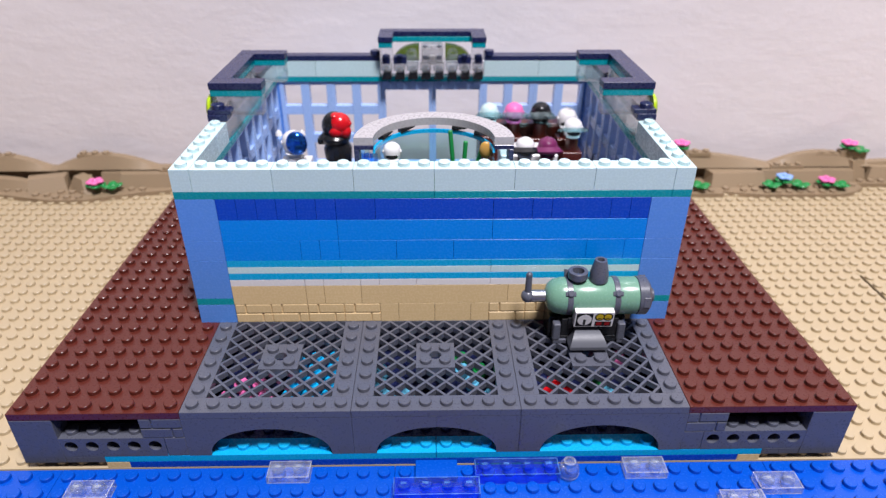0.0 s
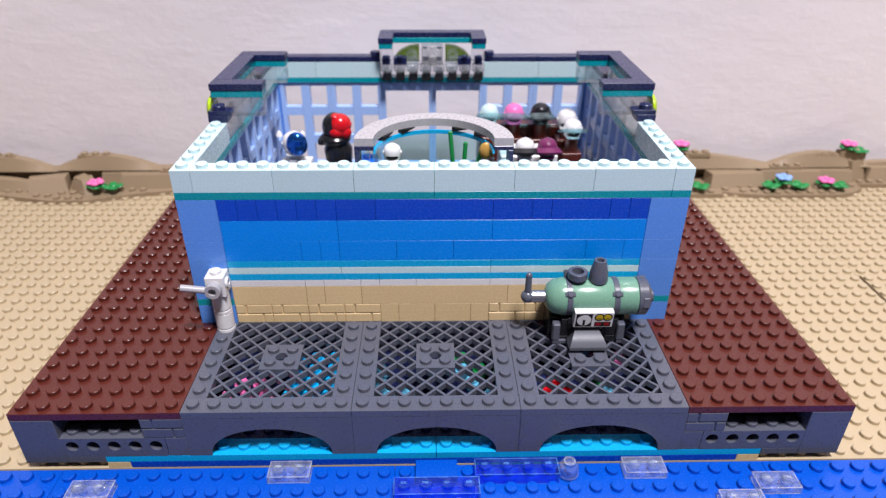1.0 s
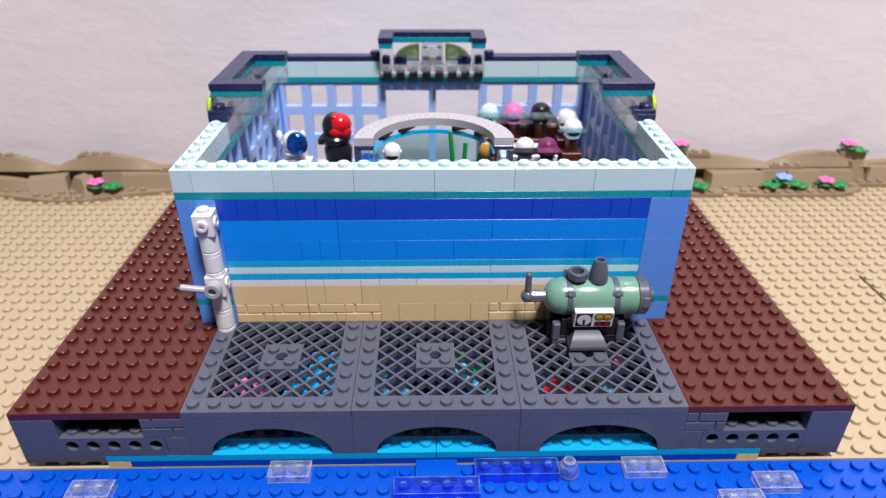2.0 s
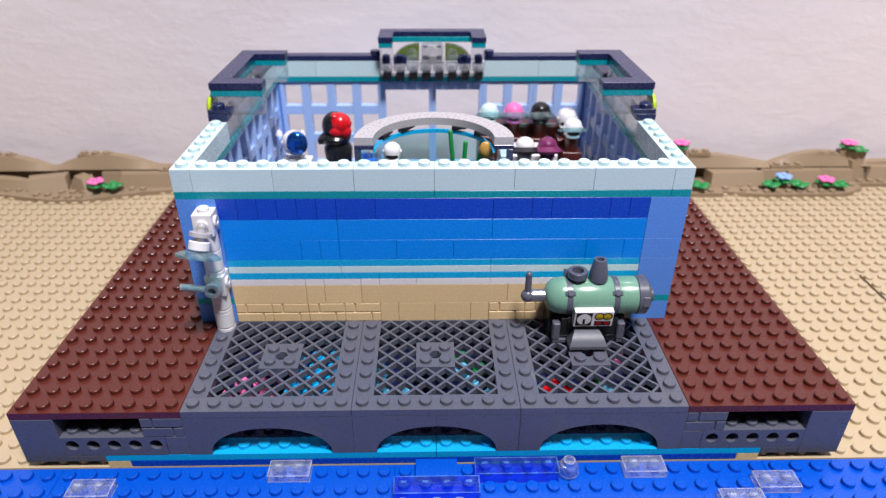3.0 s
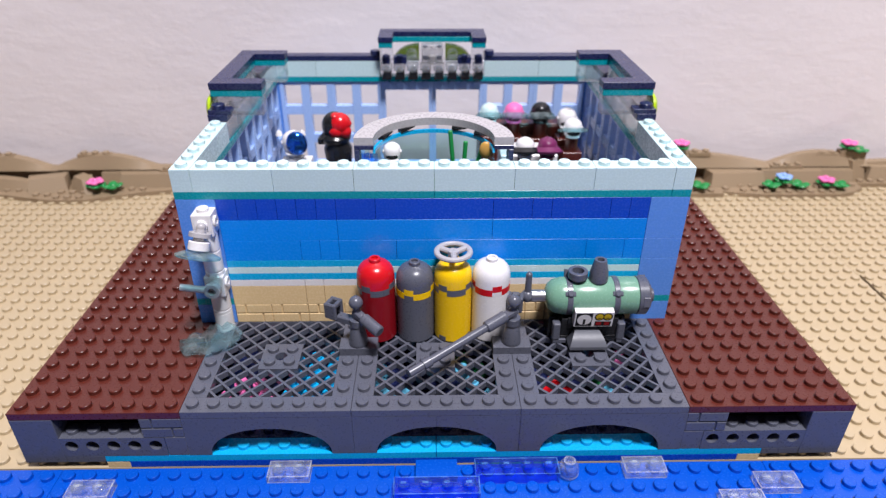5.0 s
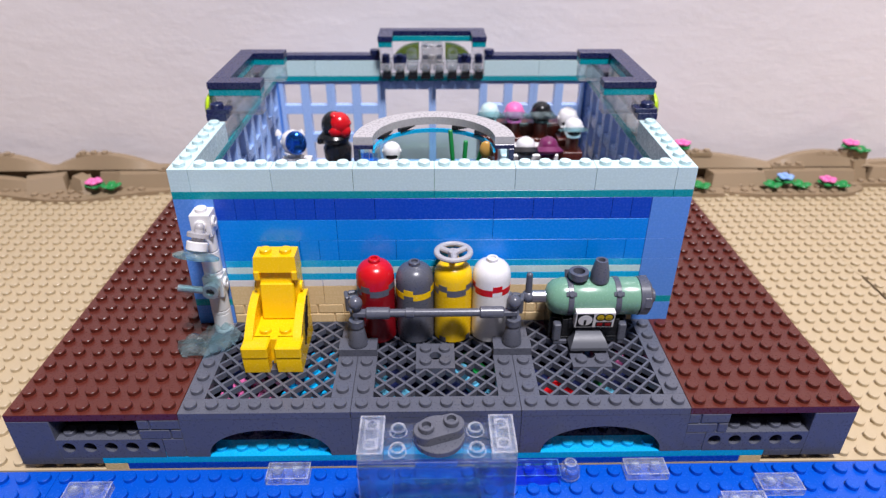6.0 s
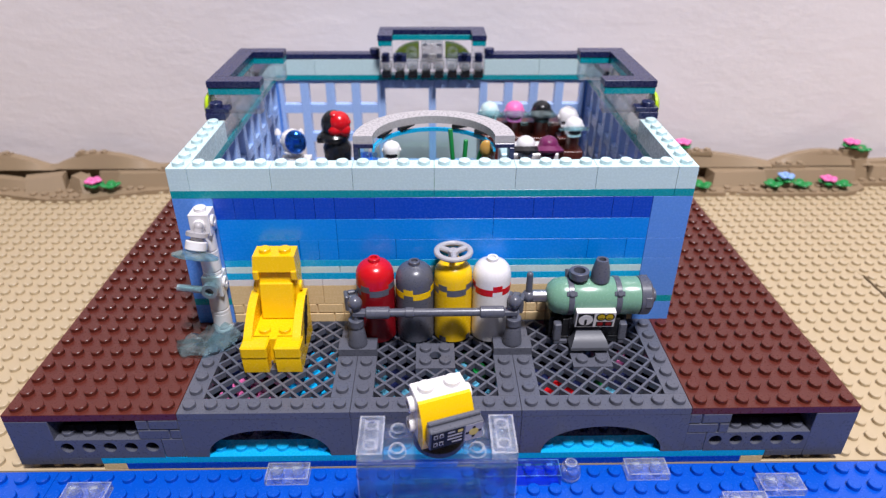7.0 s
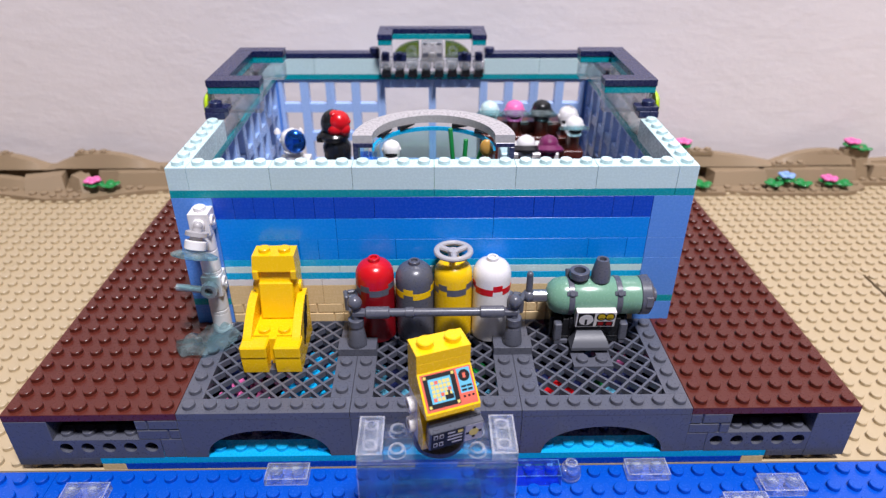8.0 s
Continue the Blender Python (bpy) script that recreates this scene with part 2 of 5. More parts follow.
    def ball(self, x, y, z, r, n=18, sx=1.0, sy=1.0, sz=1.0, lo=-90, hi=90):
        k = 10
        prof = []
        for i in range(k + 1):
            a = radians(lo + (hi - lo) * i / k)
            prof.append((max(0.0, r * math.cos(a)) if abs(math.degrees(a)) < 89.9 else 0.0, r * sz * math.sin(a)))
        return self.lathe(prof, n, x, y, z, sx, sy)


def mesh_of(name, geo, mat, origin=(0, 0, 0)):
    me = bpy.data.meshes.new(name)
    o = np.array(origin, float)
    me.from_pydata(((np.array(geo.v, float) - o) * 0.001).tolist(), [], geo.f)
    me.materials.append(mat)
    me.polygons.foreach_set("use_smooth", [True] * len(me.polygons))
    me.set_sharp_from_angle(angle=radians(33))
    me.update()
    return me


def thing(name, x, y, z, label, category, group="", kind=""):
    """An empty at the base of a thing, at millimetres of the plan."""
    ob = new(name)
    ob.empty_display_size = 0.004
    ob.location = (x * 0.001, y * 0.001, z * 0.001)
    ob["at"] = (float(x), float(y), float(z))
    return tagged(ob, label, category, group, kind)


def part(name, geo, mat, parent, label="", kind=""):
    """One mesh object under a thing; the shape is given in the plan's millimetres."""
    top = parent
    while top.parent:
        top = top.parent
    ob = new(name, mesh_of(name, geo, mat, top["at"]))
    ob.parent = parent
    return tagged(ob, label, kind=kind)


def solo(name, geo, mat, label, category, at=(0, 0, 0), group="", kind=""):
    """A thing made of one mesh."""
    ob = new(name, mesh_of(name, geo, mat, at))
    ob.location = [a * 0.001 for a in at]
    ob["at"] = tuple(float(a) for a in at)
    return tagged(ob, label, category, group, kind)


SHARED = {}


def piece(name, key, make, mat, parent, x, y, z):
    """A repeated brick: alike pieces share one mesh."""
    if (key, mat.name) not in SHARED:
        SHARED[key, mat.name] = mesh_of(name, make(), mat)
    ob = new(name, SHARED[key, mat.name])
    ob.parent = parent
    px, py, pz = parent["at"]
    ob.location = ((x - px) * 0.001, (y - py) * 0.001, (z - pz) * 0.001)
    return ob


GAP = 0.07


def brick_shape(w, d, h, studs=True):
    g = Geo().box(GAP, GAP, 0.03, w * S - GAP, d * S - GAP, h - 0.03, 0.07)
    return g.studs(0, 0, int(w), int(d), h) if studs else g


def brick(parent, mat, x, y, z, w, d, h, studs=False, name="brick"):
    """A brick w by d studs whose low corner stands at x, y, z."""
    return piece(name, (w, d, h, studs), lambda: brick_shape(w, d, h, studs), mat, parent, x, y, z)


MOVES = []


def comes_in(ob, t, cx, cy, low, then=()):
    """The piece, whose middle is at cx, cy and whose foot is at low, lies on the table before the model until it is put in place at t.
    then: later turns about its own upright axis, as (seconds, degrees)."""
    n = len(MOVES)
    spot = (-300 + 50 * (n % 13), -150 - 50 * (n // 13))
    home = tuple(ob.location)
    MOVES.append((ob, t, home, (spot[0] - cx, spot[1] - cy, TABLE - low), then))
    return ob
# ---- room ----
solo("table", Geo().box(-900, -700, -30, 900, 286, TABLE, 2), M_TABLE, "brown wooden table under the toy model", "table", kind="structure")
solo("wall_north", Geo().box(-1500, 290, -760, 1500, 330, 1700, 0), M_WALL, "white trowelled plaster wall behind the model", "wall", kind="structure")
# Unseen walls and ceiling close the room; their dark colour limits bounce.
solo("wall_south", Geo().box(-1500, -2040, -760, 1500, -2000, 1700, 0), M_FAR, "unseen grey plaster wall behind the viewer, darkened to cut bounced light", "wall", kind="structure")
solo("wall_west", Geo().box(-1540, -2040, -760, -1500, 330, 1700, 0), M_FAR, "unseen grey plaster side wall, darkened to cut bounced light", "wall", kind="structure")
solo("wall_east", Geo().box(1500, -2040, -760, 1540, 330, 1700, 0), M_FAR, "unseen grey plaster side wall, darkened to cut bounced light", "wall", kind="structure")
solo("ceiling", Geo().box(-1540, -2040, 1700, 1540, 330, 1740, 0), M_CEIL, "unseen plain ceiling, darkened to cut bounced light", "ceiling", kind="structure")
solo("floor", Geo().box(-1540, -2040, -800, 1540, 330, -760, 0), M_TABLE, "plain brown wooden floor of the room", "floor", kind="structure")
for _x in (-800, 800):
    for _y in (-620, 220):
        solo("table_leg", Geo().box(_x - 30, _y - 30, -760, _x + 30, _y + 30, -30, 2), M_TABLE, "brown wooden table leg", "table leg", at=(_x, _y, -760), kind="structure")
lamp_thing = thing("ceiling_lamp", 250, -520, 1640, "round white ceiling lamp", "lamp")
part("canopy", Geo().cyl(250, -520, 1636, 1672, 185, 40, 4), M_WHITE, lamp_thing)
part("base", Geo().cyl(250, -520, 1672, 1700, 120, 40, 3), M_STEEL, lamp_thing)

# ---- ground plates ----
def stud_field(nx, ny, x0, y0, z, h=1.7, n=14, keep=None):
    g = Geo()
    return g.studs(x0, y0, nx, ny, z, (lambda x, y: not keep(x, y)) if keep else None, n=n, h=h)


def under_model(x, y):
    return abs(x) < 152 and 8 < y < 232


def sand_plates():
    for x0, nx, y0, ny, gap in ((-504, 32, 0, 35, 0.1), (-248, 62, 0, 35, 0.1), (248, 32, 0, 17, 1.6), (248, 32, 136, 18, 0.1)):
        y1 = y0 + ny * S
        g = Geo().box(x0 + gap, y0 + 0.05, TABLE, x0 + nx * S - 0.1, y1 - 0.05, SAND + (0.25 if gap > 1 else 0), 0.15)
        g.studs(x0, y0, nx, min(ny, int((256 - y0) // S)), SAND, under_model, n=12)
        solo("sand_plate", g, M_SAND, "tan studded toy baseplate lying as sand", "baseplate", at=(x0 + nx * 4, (y0 + y1) / 2, TABLE), group="sand baseplates")


sand_plates()


def water_plates():
    for x0, nx in ((-384, 30), (-144, 16), (-16, 18), (128, 32)):
        g = Geo().box(x0 + 0.05, -100, TABLE, x0 + nx * S - 0.05, -3.4, P, 0.2)
        g.studs(x0, -99.4, nx, 12, P, lambda x, y: (abs(x) < 8 and y > -14) or (-17 < x < 17 and -22 < y < -13), n=14)
        solo("water_plate", g, M_WATER, "bright blue studded plate laid as water", "plate", at=(x0 + nx * 4, -52, TABLE), group="water plates")


water_plates()

# ---- base of the building ----
base = thing("building_base", 0, 116, SAND, "dark grey brick base with arches, grates and brown deck", "base")


def arch_outline(w, rise, z0, z1, foot):
    """Front outline of an arch w wide: feet of width foot, crown at rise."""
    n = 18
    pts = [(0, z0), (foot, z0)]
    pts += [(w / 2 - (w / 2 - foot) * math.cos(math.pi * k / n), z0 + rise * math.sin(math.pi * k / n) ** 0.9) for k in range(1, n)]
    pts += [(w - foot, z0), (w, z0), (w, z1), (0, z1)]
    return pts


def arch_mesh(x0, x1, pts, name="arch"):
    """An arch brick with a quad front made column by column."""
    z1 = pts[-1][1]
    low = pts[:-2]
    g = Geo()
    low = [(x, z) for x, z in low if x0 - 1e-6 <= x <= x1 + 1e-6]
    n = len(low)
    vs = []
    for y in (0.0, S):
        vs += [(x, y, z) for x, z in low] + [(x, y, z1) for x, z in low]
    fs = []
    for k in range(n - 1):
        fs.append((k, k + 1, n + k + 1, n + k))
        fs.append((2 * n + k + 1, 2 * n + k, 3 * n + k, 3 * n + k + 1))
        fs.append((k + 1, k, 2 * n + k, 2 * n + k + 1))
        fs.append((n + k, n + k + 1, 3 * n + k + 1, 3 * n + k))
    fs += [(0, n, 3 * n, 2 * n), (n - 1, 3 * n - 1, 4 * n - 1, 2 * n - 1)]
    return g.add(vs, fs)


ARCH = arch_outline(64, 13.6, 0, 2 * B - 0.05, 8.6)
Z0 = 2 * P


def put(g, x, y, z):
    g.v = [(a + x, b + y, c + z) for a, b, c in g.v]
    return g


part("arch", put(arch_mesh(0, 64, ARCH), -96 + 0.1, 0, Z0), M_GREY, base)
part("arch", put(arch_mesh(0, 64, ARCH), 32 + 0.1, 0, Z0), M_GREY, base)
part("half_arch", put(arch_mesh(0, 32.001, ARCH), -32 + 0.2, 0, Z0), M_GREY, base)
part("half_arch", put(arch_mesh(31.999, 64, ARCH), -32 + 0.3, 0, Z0), M_GREY, base)


def grate(x0):
    """An 8 by 8 plate with a studded rim, a diamond lattice and a studded square with a hole in the middle."""
    g = Geo()
    z0, z1 = DECK - P, DECK
    g.box(x0 + GAP, 0, z0, x0 + 64 - GAP, S, z1)
    g.box(x0 + GAP, 56, z0, x0 + 64 - GAP, 64, z1)
    g.box(x0 + GAP, S, z0, x0 + S, 56, z1, 0.1)
    g.box(x0 + 56, S, z0, x0 + 64 - GAP, 56, z1, 0.1)
    g.studs(x0, 0, 8, 7, z1, lambda x, y: 8 < x - x0 < 56 and 8 < y)
    plate = part("grate", g, M_GREY, base, "dark grey studded plate with a diamond grate")
    g = Geo()
    w = 0.5
    for k in range(-6, 6):
        for s in (1, -1):
            # one diagonal bar, cut to the open square of 48 mm
            pts = []
            for e in (-w, w):
                o = k * S + 4 + e * 1.4142
                a, b = max(-24, -24 - o), min(24, 24 - o)
                pts.append((a, a + o, b, b + o))
            (a0, c0, b0, d0), (a1, c1, b1, d1) = pts
            q = [(a0, c0), (b0, d0), (b1, d1), (a1, c1)]
            if b0 - a0 < 1 or b1 - a1 < 1:
                continue
            q = [(x0 + 32 + s * p, 32 + r) for p, r in q]
            if s < 0:
                q = q[::-1]
            g.add([(x, y, z1 - 2.6) for x, y in q] + [(x, y, z1 - 0.15 - 0.02 * (s > 0)) for x, y in q],
                  [(3, 2, 1, 0), (4, 5, 6, 7), (0, 1, 5, 4), (1, 2, 6, 5), (2, 3, 7, 6), (3, 0, 4, 7)])
    part("lattice", g, M_GREY, plate)
    g = Geo()
    c = x0 + 32
    r = 2.5
    n = 24
    rim = []
    for k in range(n):
        a = 2 * math.pi * k / n
        m = max(abs(math.cos(a)), abs(math.sin(a)))
        rim.append((math.cos(a), math.sin(a), math.cos(a) / m, math.sin(a) / m))
    vs = []
    for z in (z0, z1 + 0.1):
        vs += [(c + r * p, 32 + r * q, z) for p, q, _, _ in rim] + [(c + 8 * p, 32 + 8 * q, z) for _, _, p, q in rim]
    fs = []
    for k in range(n):
        l = (k + 1) % n
        fs += [(n + k, n + l, l, k), (2 * n + k, 2 * n + l, 3 * n + l, 3 * n + k), (k, l, 2 * n + l, 2 * n + k), (n + l, n + k, 3 * n + k, 3 * n + l)]
    g.add(vs, fs)
    g.studs(c - 8, 24, 2, 2, z1 + 0.1)
    part("boss", g, M_GREY, plate)


for _x in (-96, -32, 32):
    grate(_x)


def side_block(s):
    """The end block beside the arches, s = -1 or 1: ribbed stones, a slot and a beam with round holes."""
    def X(a):
        return s * a

    def bx(g, a, y0, z0, b, y1, z1, c=0.22):
        return g.box(min(X(a), X(b)), y0, z0, max(X(a), X(b)), y1, z1, c)
    zb, zm, zt = Z0, Z0 + B, Z0 + 2 * B
    part("corner_brick", bx(Geo(), 144, 0, P, 160, S, zt - 0.05), M_GREY, base)
    part("plate", bx(Geo(), 129, 0, P, 143.9, S, zb), M_GREY, base)
    # beam with five holes: front plate built round them, with tubes behind
    g = Geo()
    n, r = 20, 2.45
    a0, a1, hz = 104.0, 144.0, zb + 5.6
    for k in range(5):
        cx = 140 - 8 * k
        rim = []
        for i in range(n):
            t = 2 * math.pi * (i + 0.5) / n
            m = max(abs(math.cos(t)), abs(math.sin(t)))
            ez = math.sin(t) / m
            rim.append((r * math.cos(t), r * math.sin(t), 4 * math.cos(t) / m, ez * (zm - hz) if ez > 0 else ez * (hz - zb)))
        vs = [(X(cx + p), 0.0, hz + q) for p, q, _, _ in rim] + [(X(cx + p), 0.0, hz + q) for _, _, p, q in rim]
        vs += [(X(cx + p), 6.0, hz + q) for p, q, _, _ in rim]
        fs = []
        for i in range(n):
            l = (i + 1) % n
            for f in ((n + i, n + l, l, i), (i, l, 2 * n + l, 2 * n + i)):
                fs.append(f if s > 0 else f[::-1])
        g.add(vs, fs)
    bx(g, 104, 6, zb, 144, S, zm, 0)
    bx(g, 104, 0.01, zm - 0.3, 144, 6, zm, 0)
    g.studs(min(X(112), X(144)), 0, 4, 1, zm)
    part("hole_beam", g, M_GREY, base, "dark grey beam with round holes")
    part("brick", bx(Geo(), 96, 0, zb, 104, S, zm), M_GREY, base)
    stones(base, M_GREY, X(96) if s > 0 else X(112), 0, zm, 2, B)
    part("brick", bx(Geo(), 112, 7.9, zm, 144, 14, zt - 0.1), M_BLACK, base, "dark back of the slot")
    # brown plates with studs
    for y0, ny in ((0, 16), (128, 13)):
        x0 = 96 if s > 0 else -160
        g = Geo().box(x0 + GAP, y0 + GAP, DECK - P, x0 + 64 - GAP, y0 + ny * S - GAP, DECK)
        g.studs(x0, y0, 8, ny, DECK, lambda x, y: abs(x) < 104 and y > 56)
        part("brown_plate", g, M_BROWN, base, "glossy reddish-brown studded plate")
    # sides under the brown deck
    part("side_wall", bx(Geo(), 152, S + 0.1, P, 160, 232, zt - 0.05), M_GREY, base)
    part("tan_plate", bx(Geo(), 120.1, 0.1, SAND, 129, S, P), M_TAN, base, "small tan plate under the base")


def stones(parent, mat, x, y, z, w, h):
    """A ribbed brick: two courses of raised stones with sunk joints."""
    def make():
        g = Geo().box(GAP, 0.55, 0.03, w * S - GAP, S - GAP, h - 0.03, 0)
        half = h / 2
        for k in range(int(w) // 2):
            o = 16 * k
            for a, b in ((0.1, 4.4), (4.9, 15.9)):
                g.box(o + a, 0, half + 0.2, o + b, 1, h - 0.05, 0.3)
            for a, b in ((0.1, 11.6), (12.1, 15.9)):
                g.box(o + a, 0, 0.05, o + b, 1, half - 0.2, 0.3)
        return g
    return piece("ribbed_brick", ("stones", w, h), make, mat, parent, x, y, z)


side_block(-1)
side_block(1)
# azure plates that carry the arches, basin floor behind them coloured dark for shade, blue plates under all
for _x0, _x1 in ((-129, -0.1), (0.1, 129)):
    g = Geo().box(_x0, 0.05, P, _x1, 8.6, 2 * P)
    g.studs(-96 if _x0 < 0 else 0, 0.4, 12, 1, 2 * P, lambda x, y: abs(abs(x) - 32) < 9 or abs(x) > 87)
    part("azure_plate", g, M_AZURE, base, "bright azure studded plate")
part("basin_floor", Geo().box(-96, 8.7, P, 96, 64, 2 * P).studs(-96, 8.8, 24, 6, 2 * P), M_NAVY, base, "studded basin floor, coloured dark navy for the shade")
part("blue_plate", Geo().box(-120, 0.05, SAND, 120, 60, P), M_DEEP, base)
part("back_wall", Geo().box(-152, 64.2, P, 152, 72, DECK - P - 0.05), M_GREY, base)
for _s in (-1, 1):
    part("cheek", Geo().box(min(_s * 96.1, _s * 103), 14.2, 2 * P, max(_s * 96.1, _s * 103), 64, DECK - P - 0.05), M_GREY, base)
part("deck_plate", Geo().box(-95.9, 64.1, DECK - P, 95.9, 232, DECK), M_GREY, base, "dark grey floor plate inside the building")


def basin_bits():
    """Small coloured round studs and plants in the basins under the grates."""
    spots = [(M_PINK, [(-88, 28), (-80, 28), (-84, 36), (-76, 36), (-84, 20), (-76, 20), (-72, 28), (84, 52)]), (M_AZURE, [(-60 + 8 * i, 20 + 8 * j) for i in range(3) for j in range(4)]),
             (M_GREEN, [(12, 52), (-76, 52), (70, 36), (20, 44)]), (M_RED, [(48, 28), (56, 28), (52, 36)]),
             (M_PRINT_SKY, [(-20, 28), (-12, 20), (-20, 20), (-24, 36), (-12, 28), (16, 36), (24, 28), (22, 20), (-24, 44), (66, 24), (74, 28), (80, 20), (12, 44)])]
    for mat, places in spots:
        for x, y in places:
            top = 2 * P + (11.6 if mat is M_AZURE else 4.6)
            g = Geo().cyl(x, y, 2 * P + 1.7, top, 3.3, 14).stud(x, y, top, 12)
            g.cyl(x, y, 2 * P, 2 * P + 1.8, 2.6, 10)
            solo("round_plate", g, mat, "small round coloured plate in the basin under the grate", "toy plate", at=(x, y, 2 * P), group="round plates in the basins")


basin_bits()
# ---- the building ----
house = thing("aquarium_building", 0, 144, DECK, "open-topped blue toy-brick building with striped front wall", "building")
Z = DECK
TOP = DECK + 6 * B + 5 * P      # 102.4, the top of the front wall


def course(seams, z, h, mat, name="brick", studs=False, y=56):
    for a, b in zip(seams, seams[1:]):
        brick(house, mat, a * S, y, z, b - a, 1, h, studs, name)


def front_wall():
    z = Z
    for a, b in ((-11, -7), (-7, -3), (3, 7), (7, 11)):
        stones(house, M_TAN, a * S, 56, z, 4, B)
    course([-3, -2, 0, 2, 3], z, B, M_TAN)
    z += B
    course([-11, -7, -6, -4, 4, 8, 11], z, B, M_TAN)
    z += B
    course([-11, -7, -6, -4, -3, -1, 3, 7, 11], z, P, M_WHITE, "plate")
    z += P
    course([-11, -3, 5, 11], z, P, M_AZURE, "plate")
    z += P
    course([-11, -5, 3, 11], z, P, M_AQUA, "plate")
    z += P
    course([-11, 3, 11], z, P, M_AZURE, "plate")
    z += P
    course([-11, -7, -6, -5, -2, 1, 8, 10, 11], z, B, M_BLUE)
    z += B
    course([-11, -5, 3, 11], z, B, M_BLUE)
    z += B
    course([-11, -10, -9, -8, -7, -6, -5, -3, 3, 5, 6, 9, 10, 11], z, B, M_DEEP)
    z += B
    course([-13, 0, 12, 13], z, P, M_TEAL, "plate")
    z += P
    course([-13, -12, -8, -4, 0, 4, 8, 12, 13], z, B, M_AQUA, "brick", True)
    for a in (-13, 11):
        course([a, a + 2], Z, B, M_MED)
        course([a, a + 2], Z + B, P, M_TEAL, "plate")
        for h0, h in ((0, 2 * B), (2 * B, B), (3 * B, 2 * B)):
            course([a, a + 2], Z + B + P + h0, h, M_MED)


front_wall()
Y0, Y1 = 64.0, 224.0            # inner faces of the front and back walls


def window_unit(parent, cols, bar, rails, depth, mat, m, name="window_frame"):
    """A moulded frame of bars, 16 mm a pane or 32 mm for a door, in its own plane x and z, set by the matrix m."""
    g = Geo().at(m)
    w = 32.0
    pitch = w / cols
    h = rails[-1][1]
    for i in range(cols + 1):
        a, b = max(0.0, i * pitch - bar / 2) + 0.03, min(w, i * pitch + bar / 2) - 0.03
        g.box(a, 0, 0, b, depth, h, 0.15)
        if i < cols:
            for r0, r1 in rails:
                g.box(b - 0.02, 0.5, r0, (i + 1) * pitch - bar / 2 + 0.05, depth - 0.5, r1, 0.1)
    return part(name, g.at(), mat, parent)


